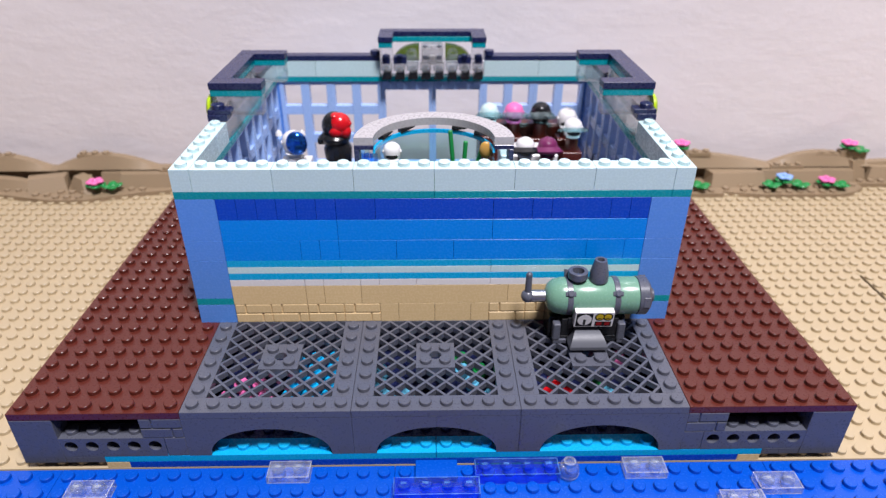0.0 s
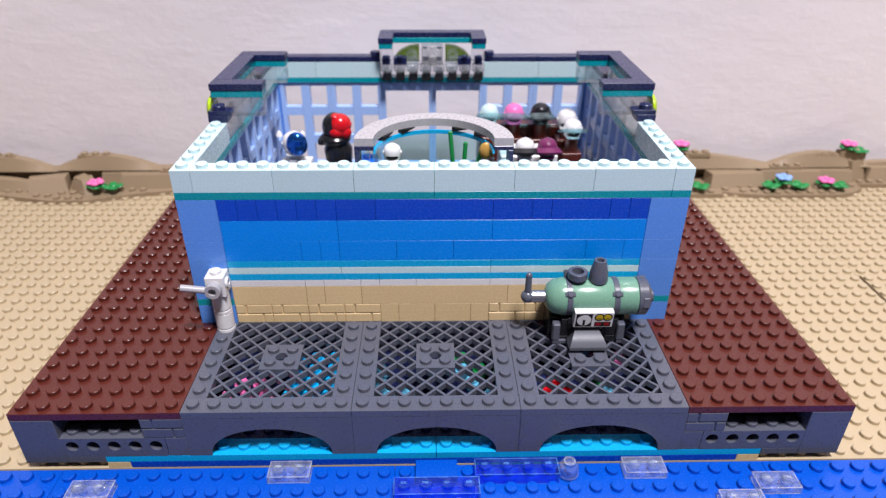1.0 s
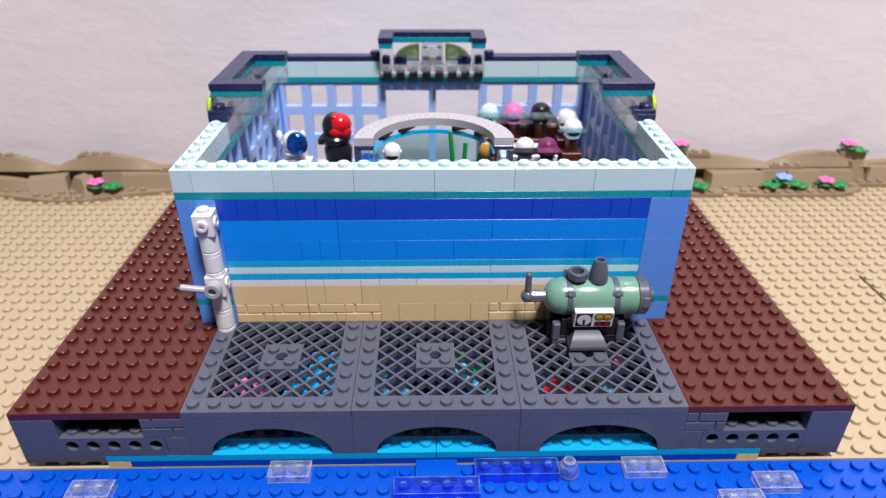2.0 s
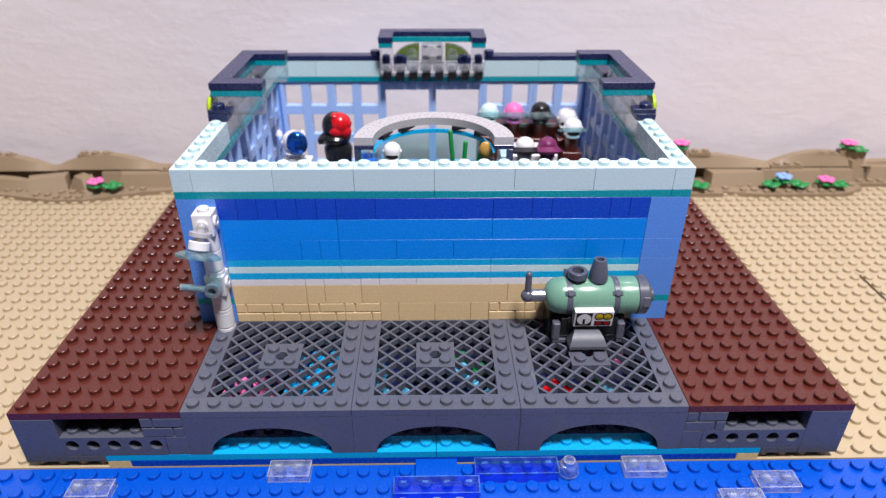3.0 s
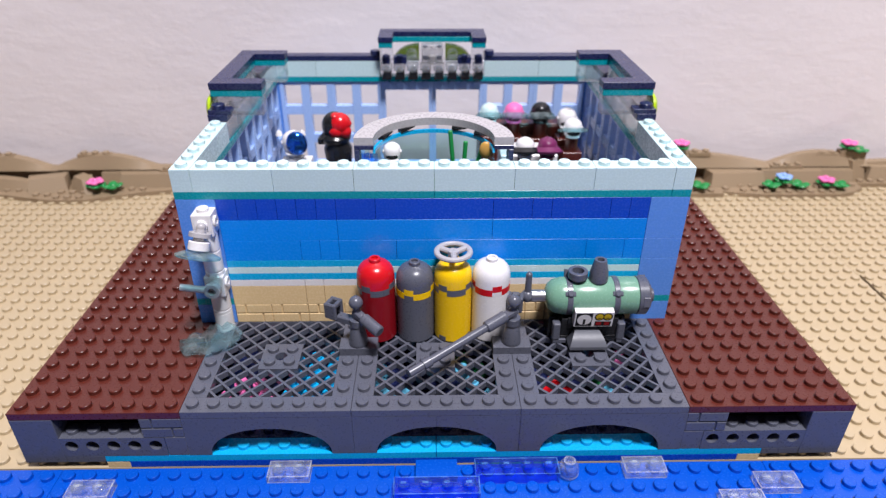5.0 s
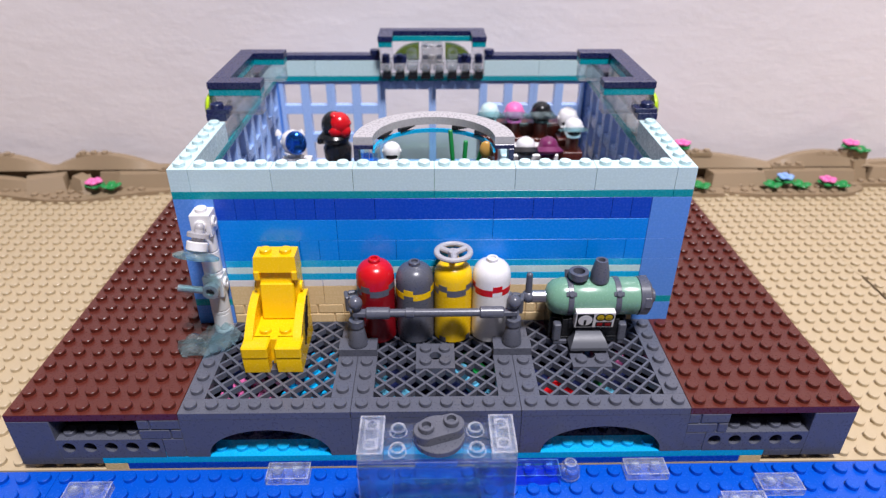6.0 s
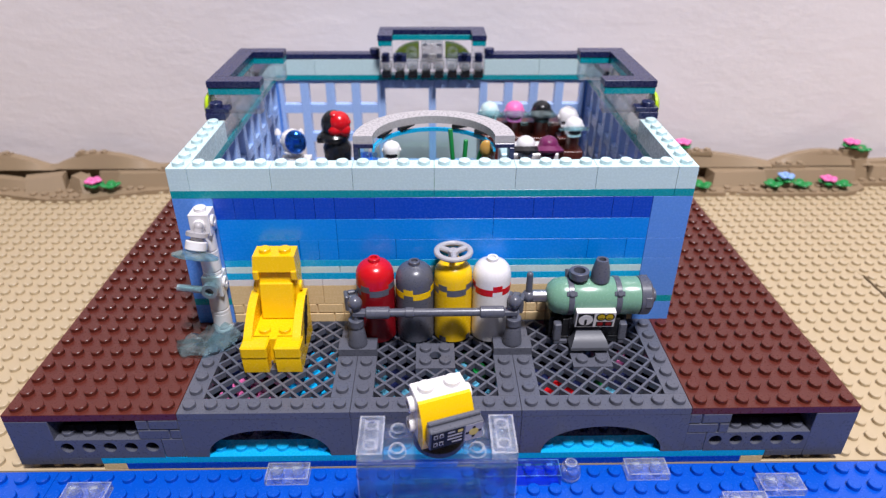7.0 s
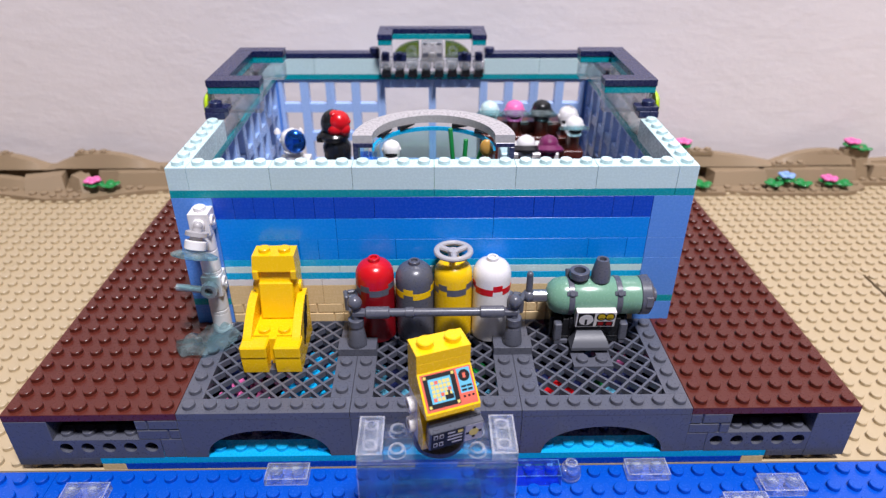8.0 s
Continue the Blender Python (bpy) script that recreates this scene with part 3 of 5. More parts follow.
def shell():
    H = 5 * B + B + P            # windows reach up to the teal course
    zt = Z + H
    RAILS = ((0, 7), (20.4, 26), (39.4, 45), (58.4, H))
    # back wall windows
    for x0 in (-96, -64, 32, 64):
        window_unit(house, 2, 5.3, RAILS, 6, M_PALE, Matrix.Translation((x0, Y1 + 1, Z)))
    for x0 in (-32, 0):
        window_unit(house, 1, 4.6, ((0, 6), (H - 5.6, H)), 6, M_PALE, Matrix.Translation((x0, Y1 + 1, Z)), "door_frame")
    for a, b in ((-104, -96.1), (96.1, 104)):
        part("corner_post", Geo().box(a, Y1, Z, b, Y1 + 8, zt), M_MED, house)
    for a, b in ((-104, -33), (-33, 33), (33, 104)):
        part("teal_plate", Geo().box(a, Y1, zt + 0.05, b, Y1 + 8, zt + P), M_TEAL, house)
    for a, b in ((-104, -72), (-72, -32.1), (32.1, 66), (66, 104)):
        part("aqua_brick", Geo().box(a + GAP, Y1, zt + P, b - GAP, Y1 + 8, zt + P + B), M_AQUA, house)
        part("navy_tile", Geo().box(a + GAP, Y1, zt + P + B, b - GAP, Y1 + 8, zt + 2 * P + B), M_NAVY, house)
    # side walls
    for s in (-1, 1):
        x0 = -104 if s < 0 else 96
        q = Matrix.Rotation(radians(90), 4, "Z")
        for y0 in (64, 96, 128, 160, 192):
            m = Matrix.Translation((x0 + 7, y0, Z)) @ q
            window_unit(house, 2, 5.3, RAILS, 6, M_PALE, m)
        for a, b in ((64.1, 120), (120.1, 184), (184.1, Y1)):
            part("teal_plate", Geo().box(x0, a, zt + 0.05, x0 + 8, b, zt + P), M_TEAL, house)
        for y0 in (64, 96):
            w = 4 if y0 == 64 else 2
            g = Geo().box(x0 + GAP, y0 + GAP, zt + P, x0 + 8 - GAP, y0 + w * S - GAP, TOP)
            g.studs(x0, y0, 1, w, TOP)
            part("brick", g, M_AQUA, house)
        part("brick", Geo().box(x0, 184, zt + P, x0 + 8, Y1 - 0.1, TOP), M_AQUA, house)
        part("tile", Geo().box(x0, 184, TOP, x0 + 8, Y1 - 0.1, TOP + P), M_NAVY, house)
        # clear corner pavilion with a teal and navy cap
        for y0, y1 in ((112.2, 136), (136.1, 160), (160.1, 183.9)):
            part("clear_brick", Geo().box(x0 + 0.4, y0, zt + P + 0.1, x0 + 7.6, y1 - 0.2, TOP - 0.1, 0.5), M_CLEAR, house, "clear transparent brick")
        out, inn = s * 104, s * 80
        lo, hi = min(out, inn), max(out, inn)
        ins = s * 96
        part("clear_brick", Geo().box(lo + 0.4, 120.4, TOP + 0.2, hi - 0.4, 127.6, TOP + B - 0.2, 0.5), M_CLEAR, house, "clear transparent brick")
        part("clear_brick", Geo().box(lo + 0.4, 176.4, TOP + 0.2, hi - 0.4, 183.6, TOP + B - 0.2, 0.5), M_CLEAR, house, "clear transparent brick")
        part("clear_brick", Geo().box(min(out, ins) + 0.4, 128, TOP + 0.2, max(out, ins) - 0.4, 176, TOP + B - 0.2, 0.5), M_CLEAR, house, "clear transparent brick")
        for nm, z0, z1, mat in (("plate", TOP + B, TOP + B + P, M_TEAL), ("tile", TOP + B + P, TOP + B + 2 * P, M_NAVY)):
            e = 0.0 if nm == "plate" else 0.3
            part("cap_" + nm, Geo().box(lo - e, 120 - e, z0, hi + e, 128 + e, z1 - 0.05), mat, house)
            part("cap_" + nm, Geo().box(lo - e, 176 - e, z0, hi + e, 184 + e, z1 - 0.05), mat, house)
            part("cap_" + nm, Geo().box(min(out, ins) - e, 128 + e, z0, max(out, ins) + e, 176 - e, z1 - 0.05), mat, house)
        # navy bracket at the foot of the pavilion, with a lime disc outside
        g = Geo().box(min(out, ins) - 0.5, 112.3, TOP + 0.1, max(out, ins) + 0.5, 120, TOP + P)
        g.box(min(s * 104.4, s * 94), 113, TOP + P, max(s * 104.4, s * 94), 119.6, TOP + P + 2.0)
        g.cyl(s * 100, 116, TOP + P + 1.9, TOP + P + 4.2, 3.0)
        part("bracket", g, M_NAVY, house)
        g = Geo().at(Matrix.Translation((s * 104.4, 124, TOP + 3)) @ Matrix.Rotation(radians(90 * s), 4, "Y"))
        g.lathe([(6.6, 0), (6.6, 1.2), (5.2, 2.3), (2.6, 2.9), (0, 3.0)], 24)
        part("lime_disc", g, M_LIME, house, "lime green round dish")
        g = Geo().lathe([(3.2, 0), (3.2, 1), (2.2, 5.5), (2.0, 6)], 16, s * 99, 170, TOP + 2).box(s * 99 - 3, 168.5, TOP, s * 99 + 3, 171.5, TOP + 2.2)
        part("grey_cone", g, M_LGREY, house)


shell()


def pediment():
    z = TOP + B
    for nm, z0, z1, mat, e in (("plate", z, z + P, M_TEAL, 0.0), ("tile", z + P, z + 2 * P, M_NAVY, 0.3)):
        part("gable_" + nm, Geo().box(-32 - e, 216 - e, z0, -24 + e, 232 - e, z1 - 0.05), mat, house)
        part("gable_" + nm, Geo().box(24 - e, 216 - e, z0, 32 + e, 232 - e, z1 - 0.05), mat, house)
        part("gable_" + nm, Geo().box(-32 - e, 232 + e, z0, 32 + e, 240 + e, z1 - 0.05), mat, house)
    for a, b in ((-32, -24), (24, 32), (-7, 7)):
        part("clear_brick", Geo().box(a + 0.3, 224.3, TOP, b - 0.3, 231.7, z - 0.1, 0.5), M_CLEAR, house, "clear transparent brick")
    for s in (-1, 1):
        # olive quarter arch
        pts = [(s * 8, TOP)] + [(s * (8 + 15.5 * math.sin(radians(a))), TOP + 9.4 * math.cos(radians(a))) for a in range(0, 91, 10)]
        pts = pts if s < 0 else pts[::-1]
        part("green_arch", Geo().prism(pts, 225, 231), M_CLGREEN, house, "clear olive-green curved piece")
        part("navy_stud", Geo().cyl(s * 35, 226, TOP + P, TOP + P + 3, 3.0), M_NAVY, house)
        for x, w in ((19.5, 4.0), (28, 2.3)):
            part("navy_brick", Geo().box(s * x - w, 217, TOP, s * x + w, 223, TOP + 4.2).cyl(s * x, 216.8, TOP + 4.2, TOP + 5.6, 1.9, 12), M_NAVY, house)
    part("grey_column", Geo().box(-6.5, 217.5, TOP, 6.5, 223.5, z - 0.4).cyl(0, 217, TOP, TOP + 5, 2.6), M_MOTTLE, house)
    for x in (-12.5, 12.5):
        part("clear_round", Geo().at(Matrix.Translation((x, 224.4, TOP + 4.6)) @ Matrix.Rotation(radians(90), 4, "X")).ring(0, 0, 0, 3.0, 3.4, 1.6, 18).at(), M_FROST, house)
        part("clear_arch", Geo().at(Matrix.Translation((x, 224.6, TOP)) @ Matrix.Rotation(radians(90), 4, "X")).cyl(0, 0, 0, 4.0, 4.4, 20, 0.3).at(), M_FROST, house)
    for x in (-4.2, 0, 4.2):
        part("grey_detail", Geo().box(x - 1.5, 216.4, TOP + 2.6, x + 1.5, 217.4, TOP + 5.2, 0.2).cyl(x, 220, z - 0.5, z + 0.6, 1.4, 12), M_LGREY if x == 0 else M_GREY, house)
    part("lower_clear_wall", Geo().box(-32, 225, TOP - B + 0.2, 32, 231, TOP - 0.1, 0.4), M_CLEAR, house, "clear transparent brick")
    for k in range(8):
        x = -28 + 8 * k
        g = Geo().prism([(x - 2.9, TOP - B), (x + 3.0, TOP - B), (x + 2.9, TOP - B + 4.6), (x - 2.0, TOP - B + 4.8)], 217, 223.8)
        part("black_slope", g, M_BLACK, house)
        part("clear_stud", Geo().at(Matrix.Translation((x, 217.9, TOP - B + 6.5)) @ Matrix.Rotation(radians(90), 4, "X")).ring(0, 0, 0, 1.5, 2.4, 1.3, 14).at(), M_FROST, house)
        part("clear_cone", Geo().box(x - 3.6, 218, TOP - B + 5, x + 3.6, 223.9, TOP - 0.2, 0.5).cyl(x, 217.9, TOP - B + 5.6, TOP - B + 8, 1.6, 12), M_MOTTLE, house)
        part("pale_stud", Geo().at(Matrix.Translation((x, 224.9, TOP - B - 5)) @ Matrix.Rotation(radians(90), 4, "X")).cyl(0, 0, 0, 1.6, 2.3), M_PALE, house)


pediment()


# ---- dunes behind ----
def arc(x0, x1, z0, z1, z2, n=14, zb=0.0):
    """A rounded hill profile: rises from z0 to the crest z1 and falls to z2."""
    pts = []
    for k in range(n + 1):
        t = k / n
        base_z = z0 + (z2 - z0) * t
        pts.append((x0 + (x1 - x0) * t, base_z + (z1 - max(z0, z2)) * math.sin(math.pi * t) ** 0.85))
    return [(x1, zb)] + pts[::-1] + [(x0, zb)]


def hump(x0, x1, z0, z1, z2, y0, y1, zb=0.0):
    o = arc(x0, x1, z0, z1, z2, zb=zb)
    g = Geo()
    n = len(o) - 2
    top = o[1:-1]
    vs, fs = [], []
    for y, foot in ((y0, y0 - 4), (y1, y1)):
        vs += [(x, y, max(z, zb + 0.4)) for x, z in top] + [(x, foot, zb) for x, z in top]
    for k in range(n - 1):
        fs += [(k + 1, k, n + k, n + k + 1), (2 * n + k, 2 * n + k + 1, 3 * n + k + 1, 3 * n + k),
               (k, k + 1, 2 * n + k + 1, 2 * n + k), (n + k + 1, n + k, 3 * n + k, 3 * n + k + 1)]
    fs += [(0, 2 * n, 3 * n, n), (n - 1, 2 * n - 1, 4 * n - 1, 3 * n - 1)]
    return g.add(vs, fs)


def dune(x0, front, humps, blocks, slabs, label):
    d = thing("dune", x0, 262, SAND, label, "dune", group="dunes")
    # base plate with a wavy studded front edge
    for a, b, ya, yb in front:
        g = Geo().add([(a, ya, SAND), (b, yb, SAND), (b, 289, SAND), (a, 289, SAND), (a, ya, SAND + P), (b, yb, SAND + P), (b, 289, SAND + P), (a, 289, SAND + P)],
                      [(3, 2, 1, 0), (4, 5, 6, 7), (0, 1, 5, 4), (1, 2, 6, 5), (2, 3, 7, 6), (3, 0, 4, 7)])
        g.studs(a, max(ya, yb), int((b - a) // S), 2, SAND + P, n=12)
        part("base_plate", g, M_DTAN, d)
    for h in humps:
        part("hill_slope", hump(*h), M_DTAN, d)
    part("back_course", Geo().box(front[0][0], 274.2, SAND + P, front[-1][1], 277, 12.4), M_DTAN, d)
    for a, y0, z0, b, y1, z1, tilt in blocks:
        m = Matrix.Translation(((a + b) / 2, y0, z0)) @ Matrix.Rotation(radians(tilt), 4, "Z")
        w = (b - a) / 2
        g = Geo().at(m)
        h, dp = min(z1, 12.4) - z0 if z1 < 15 else z1 - z0, y1 - y0
        g.add([(-w, 0, 0), (w, 0, 0), (w, dp, 0), (-w, dp, 0), (-w * 0.9, dp * 0.35, h), (w * 0.9, dp * 0.35, h), (w, dp, h), (-w, dp, h)],
              [(3, 2, 1, 0), (4, 5, 6, 7), (0, 1, 5, 4), (1, 2, 6, 5), (2, 3, 7, 6), (3, 0, 4, 7)])
        part("slope_brick", g, M_DTAN, d)
    for a, b, y, z in slabs:
        z -= 1.4
        g = Geo().box(a, y + 1.4, z, b, y + 7.6, z + P)
        g.studs(a + 0.5, y, int((b - a) // S), 1, z + P, n=12)
        part("stud_plate", g, M_DTAN, d)
    return d


dune(-270, [(-400, -318, 252, 248), (-318, -286, 248, 240), (-286, -270, 240, 236), (-270, -246, 236, 236), (-246, -206, 236, 249), (-206, -150, 249, 258)],
     [(-354, -274, 10, 23.6, 9, 268, 274, 13.2), (-284, -196, 10, 23.8, 9, 269.3, 275, 13.45), (-204, -150, 9, 15.5, 9, 270.5, 276, 13.3), (-352, -288, 6, 12, 7, 255, 261, 3)],
     [(-288, 247, 3.2, -262, 262, 13.4, 16), (-264, 250, 3.2, -250, 262, 12.2, -38), (-248, 246, 3.2, -240, 260, 12.8, 30), (-243, 261, 3.2, -226, 268, 12.0, 0), (-229, 256, 3.2, -160, 267, 13.8, 2), (-400, 252, 3.2, -318, 266, 11, 0)],
     [(-260, -236, 268.3, 21.6), (-330, -306, 267, 21.4), (-200, -168, 262, 12.0)], "dark tan brick dune with curved slopes against the wall")
dune(270, [(150, 210, 241, 241), (210, 222, 245, 242), (222, 238, 242, 239), (238, 294, 239, 239), (294, 306, 239, 243), (306, 316, 243, 250), (316, 400, 257, 257)],
     [(150, 258, 24, 28.0, 13, 268, 274, 13.2), (252, 328, 13, 23.6, 13, 269.3, 275, 13.45), (322, 400, 13, 17, 8, 272, 278, 3)],
     [(204, 252, 3.2, 246, 266, 13.8, 3), (240, 258, 3.2, 264, 267, 13.2, 0), (262, 256, 3.2, 290, 267, 13, 0), (288, 257, 3.2, 312, 267, 13, -8), (313, 262, 3.2, 326, 275, 18, 20), (326, 262, 3.2, 400, 274, 13, 0)],
     [(252, 276, 262, 13.2), (286, 302, 267, 20.4), (304, 324, 267, 22.6), (304, 324, 267, 19.4), (190, 206, 265, 22.6)], "dark tan brick dune with planted terraces against the wall")


def flower(x, y, z, mat, leaves=True, bloom=True):
    f = thing("flower" if bloom else "leaf_plant", x, y, z, ("pink toy flower on green leaves on the dune" if mat is M_PINK else "pale blue toy flower on green leaves on the dune") if bloom else "green toy leaves on the dune terrace", "flower" if bloom else "plant", group="dune plants")
    g = Geo().cyl(x, y, z, z + 2.2, 2.2, 10)
    for k in range(4):
        a = radians(45 + 90 * k + 17 * x)
        g.at(Matrix.Translation((x, y, z + 1.6)) @ Matrix.Rotation(a, 4, "Z") @ Matrix.Rotation(radians(-14), 4, "Y"))
        g.ball(4.0, 0, 0, 3.2, 10, 1.0, 0.95, 0.36)
    part("leaves", g.at(), M_GREEN, f)
    if bloom:
        g = Geo().cyl(x, y, z + 2.2, z + 5.0, 1.6, 10)
        for k in range(5):
            a = 2 * math.pi * k / 5
            g.ball(x + 3.6 * math.cos(a), y + 3.6 * math.sin(a), z + 5.6, 2.6, 10, sz=0.5)
        g.ball(x, y, z + 6.4, 1.8, 10, sz=0.7)
        part("petals", g, mat, f)


for _x, _y, _z, _m, _b in ((-240, 248, 6.5, M_PINK, True), (-229, 249, 5.5, M_PINK, False), (184, 270, 25.4, M_PINK, True), (194, 246, 4.9, M_PINK, False),
                           (310, 271, 24.6, M_PINK, True), (318, 270, 22.5, M_PINK, False), (257, 252, 6, M_LILAC, True), (246, 247, 4.9, M_PINK, False), (267, 247, 4.9, M_PINK, False),
                           (287, 249, 4.9, M_PINK, True), (296, 247, 4.9, M_PINK, False)):
    flower(_x, _y, _z, _m, bloom=_b)


# ---- pieces on the water ----
def glint_bars(x0, y0, x1, y1, z0, z1, w=0.45):
    """Drawn-on glints of a clear plate: round the top, round the foot, up the corners and on the studs."""
    g = Geo()
    for z in (z0 + 0.05, z1):
        for a, b, c, d in ((x0, y0, x1, y0 + w), (x0, y1 - w, x1, y1), (x0, y0 + w, x0 + w, y1 - w), (x1 - w, y0 + w, x1, y1 - w)):
            g.box(a, b, z, c, d, z + 0.12, 0)
    for x in (x0 - 0.05, x1 - 0.15):
        g.box(x, y0 - 0.06, z0 + 0.2, x + 0.2, y0 - 0.01, z1, 0)
    for i in range(int(round((x1 - x0) / S))):
        for j in range(int(round((y1 - y0) / S))):
            cx, cy = x0 + S * (i + 0.5), y0 + S * (j + 0.5)
            g.box(cx - 1.2, cy - 0.6, z1 + 1.72, cx + 0.9, cy + 0.5, z1 + 1.84, 0)
    return g


def on_water():
    for x, y, h, w, mat, rim, name, label, group in (
            (-136, -19.4, P, 2, M_FROST, M_GLINT, "clear_plate", "clear transparent plate lying on the blue water plates", "clear plates on the water"),
            (-64, -11.4, P, 2, M_FROST, M_GLINT, "clear_plate", "clear transparent plate lying on the blue water plates", "clear plates on the water"),
            (72, -11.4, P, 2, M_FROST, M_GLINT, "clear_plate", "clear transparent plate lying on the blue water plates", "clear plates on the water"),
            (120, -19.4, P, 2, M_FROST, M_GLINT, "clear_plate", "clear transparent plate lying on the blue water plates", "clear plates on the water"),
            (104, -27.4, P, 2, M_FROST, M_GLINT, "clear_plate", "clear transparent plate lying on the blue water plates", "clear plates on the water"),
            (-16, -21.6, P + 2, 4, M_CLBLUE, M_CYAN_GLINT, "clear_blue_plate", "clear blue plate on the water plates", "clear blue plates"),
            (14.5, -13.2, P + 2, 4, M_CLBLUE, M_CYAN_GLINT, "clear_blue_plate", "clear blue plate on the water plates", "clear blue plates")):
        t = thing(name, x + 4 * w, y + 4, P, label, "plate", group=group)
        part("body", put(brick_shape(w, 1, h), x, y, P), mat, t)
        part("rim", glint_bars(x, y, x + w * S, y + S, P, P + h), rim, t, "bright edge glints drawn as thin strips")
    solo("blue_tile", Geo().box(-8, -12, P, 8, -3.6, 2 * P), M_WATER, "smooth bright blue tile on the water plates", "tile", at=(0, -8, P))
    for x, y in ((50.5, -9), (-12, -27.4), (0, -27.4), (8, -27.4)):
        t = thing("clear_round_plate", x, y, P, "clear round stud on the water plates", "plate", group="clear round plates")
        part("body", Geo().lathe([(3.2, P), (3.4, P + 0.3), (3.9, P + 1.6), (3.9, P + 4.6), (3.4, P + 5.6), (2.4, P + 6.0), (2.4, P + 7.4), (2.2, P + 7.6)], 18, x, y), M_FROST, t)
        # Thin pale rings draw the glints on the round stud.
        part("rim", Geo().ring(x, y, P + 7.6, P + 7.75, 2.3, 1.6, 18, 0.02).ring(x, y, P + 1.6, P + 2.2, 4.0, 3.9, 18, 0.01), M_GLINT, t)


on_water()


# ---- fish tank behind the front wall ----
def half_ring(cy, z0, z1, r, hole, n=28):
    g = Geo()
    vs, fs = [], []
    for k in range(n + 1):
        a = math.pi * k / n
        c, s = math.cos(a), math.sin(a)
        vs += [(q * c, cy + q * s, z) for q, z in ((hole, z0), (r, z0), (r, z1), (hole, z1))]
    for k in range(n):
        for j in range(4):
            fs.append((4 * k + j, 4 * k + 4 + j, 4 * k + 4 + (j + 1) % 4, 4 * k + (j + 1) % 4)[::-1])
    fs += [(0, 1, 2, 3)[::-1], (4 * n, 4 * n + 1, 4 * n + 2, 4 * n + 3)]
    return g.add(vs, fs)


def fish_tank():
    t = thing("fish_tank", 0, 80, DECK, "half-round aqua glass tank with a grey rim", "tank")
    part("rim", half_ring(65, TOP + B - P, TOP + B, 32, 24.2), M_LGREY, t, "light grey half-round rim")
    part("lip", half_ring(65, TOP + B - P - 3.4, TOP + B - P - 1.8, 24.6, 23.6), M_AZURE, t)
    part("glass", half_ring(65, 60, TOP + B - P - 3.4, 24.4, 24.0), M_GLASS, t, "clear aqua curved glass")
    for k in (35, 62, 118, 145):
        a = radians(k)
        m = Matrix.Translation((24.6 * math.cos(a), 65 + 24.6 * math.sin(a), TOP + B - P - 2.3)) @ Matrix.Rotation(a + radians(90), 4, "Z")
        part("black_wedge", Geo().at(m).prism([(-3.5, 2.3), (3.5, 0.2), (3.5, 2.3)], -1.5, 1.5), M_BLACK, t)
    for s in (-1, 1):
        a, b = sorted((s * 32, s * 24.2))
        g = Geo().box(a, 64.6, TOP + B - P - 1.8, b, 72, TOP + B - P)
        g.box(a if s < 0 else b - 2, 64.6, 60, a + 2 if s < 0 else b, 72, TOP + B - P - 1.8)
        part("navy_frame", g, M_NAVY, t)
        part("clear_pane", Geo().box(a + 2, 66, 60, b - 2, 70, TOP + B - P - 2, 0.3), M_GLASS, t)
    part("foot", half_ring(65, DECK, 60, 31, 2), M_LGREY, t)
    for x, y, z, dx, top in ((9, 76, 60.2, -2.2, 110.5), (12, 74, 60.2, 1.2, 106.5), (14.5, 73, 60.2, 6.0, 106.0)):
        f = thing("tank_plant", x, y, z, "green toy sea plant stalk in the tank", "plant", group="tank plants")
        part("stalk", Geo().rod((x - dx, y, z), (x + dx if dx > 0 else x + dx, y + 1, top), 0.95, 10), M_GREEN, f)
    f = thing("tank_fish", 19, 74, 90, "small golden toy fish among the plants", "toy fish")
    part("body", Geo().ball(21.5, 72, 104.0, 2.8, 14, 1.0, 0.55, 1.3).box(20.6, 71.5, 90, 22.4, 72.5, 102, 0.2), M_GOLD, f)
    for x, y in ((-8, 76), (0, 76.5)):
        f = thing("tank_plant", x, y, 60.2, "dark green toy leaf plant in the tank", "plant", group="tank plants")
        part("stalk", Geo().cyl(x, y, 60.2, 93.5, 1.2, 10), M_GREEN, f)
        part("leaf", Geo().ball(x, y, 94.0, 3.4, 14, 1.3, 0.8, 0.25), M_GREEN, f)


fish_tank()


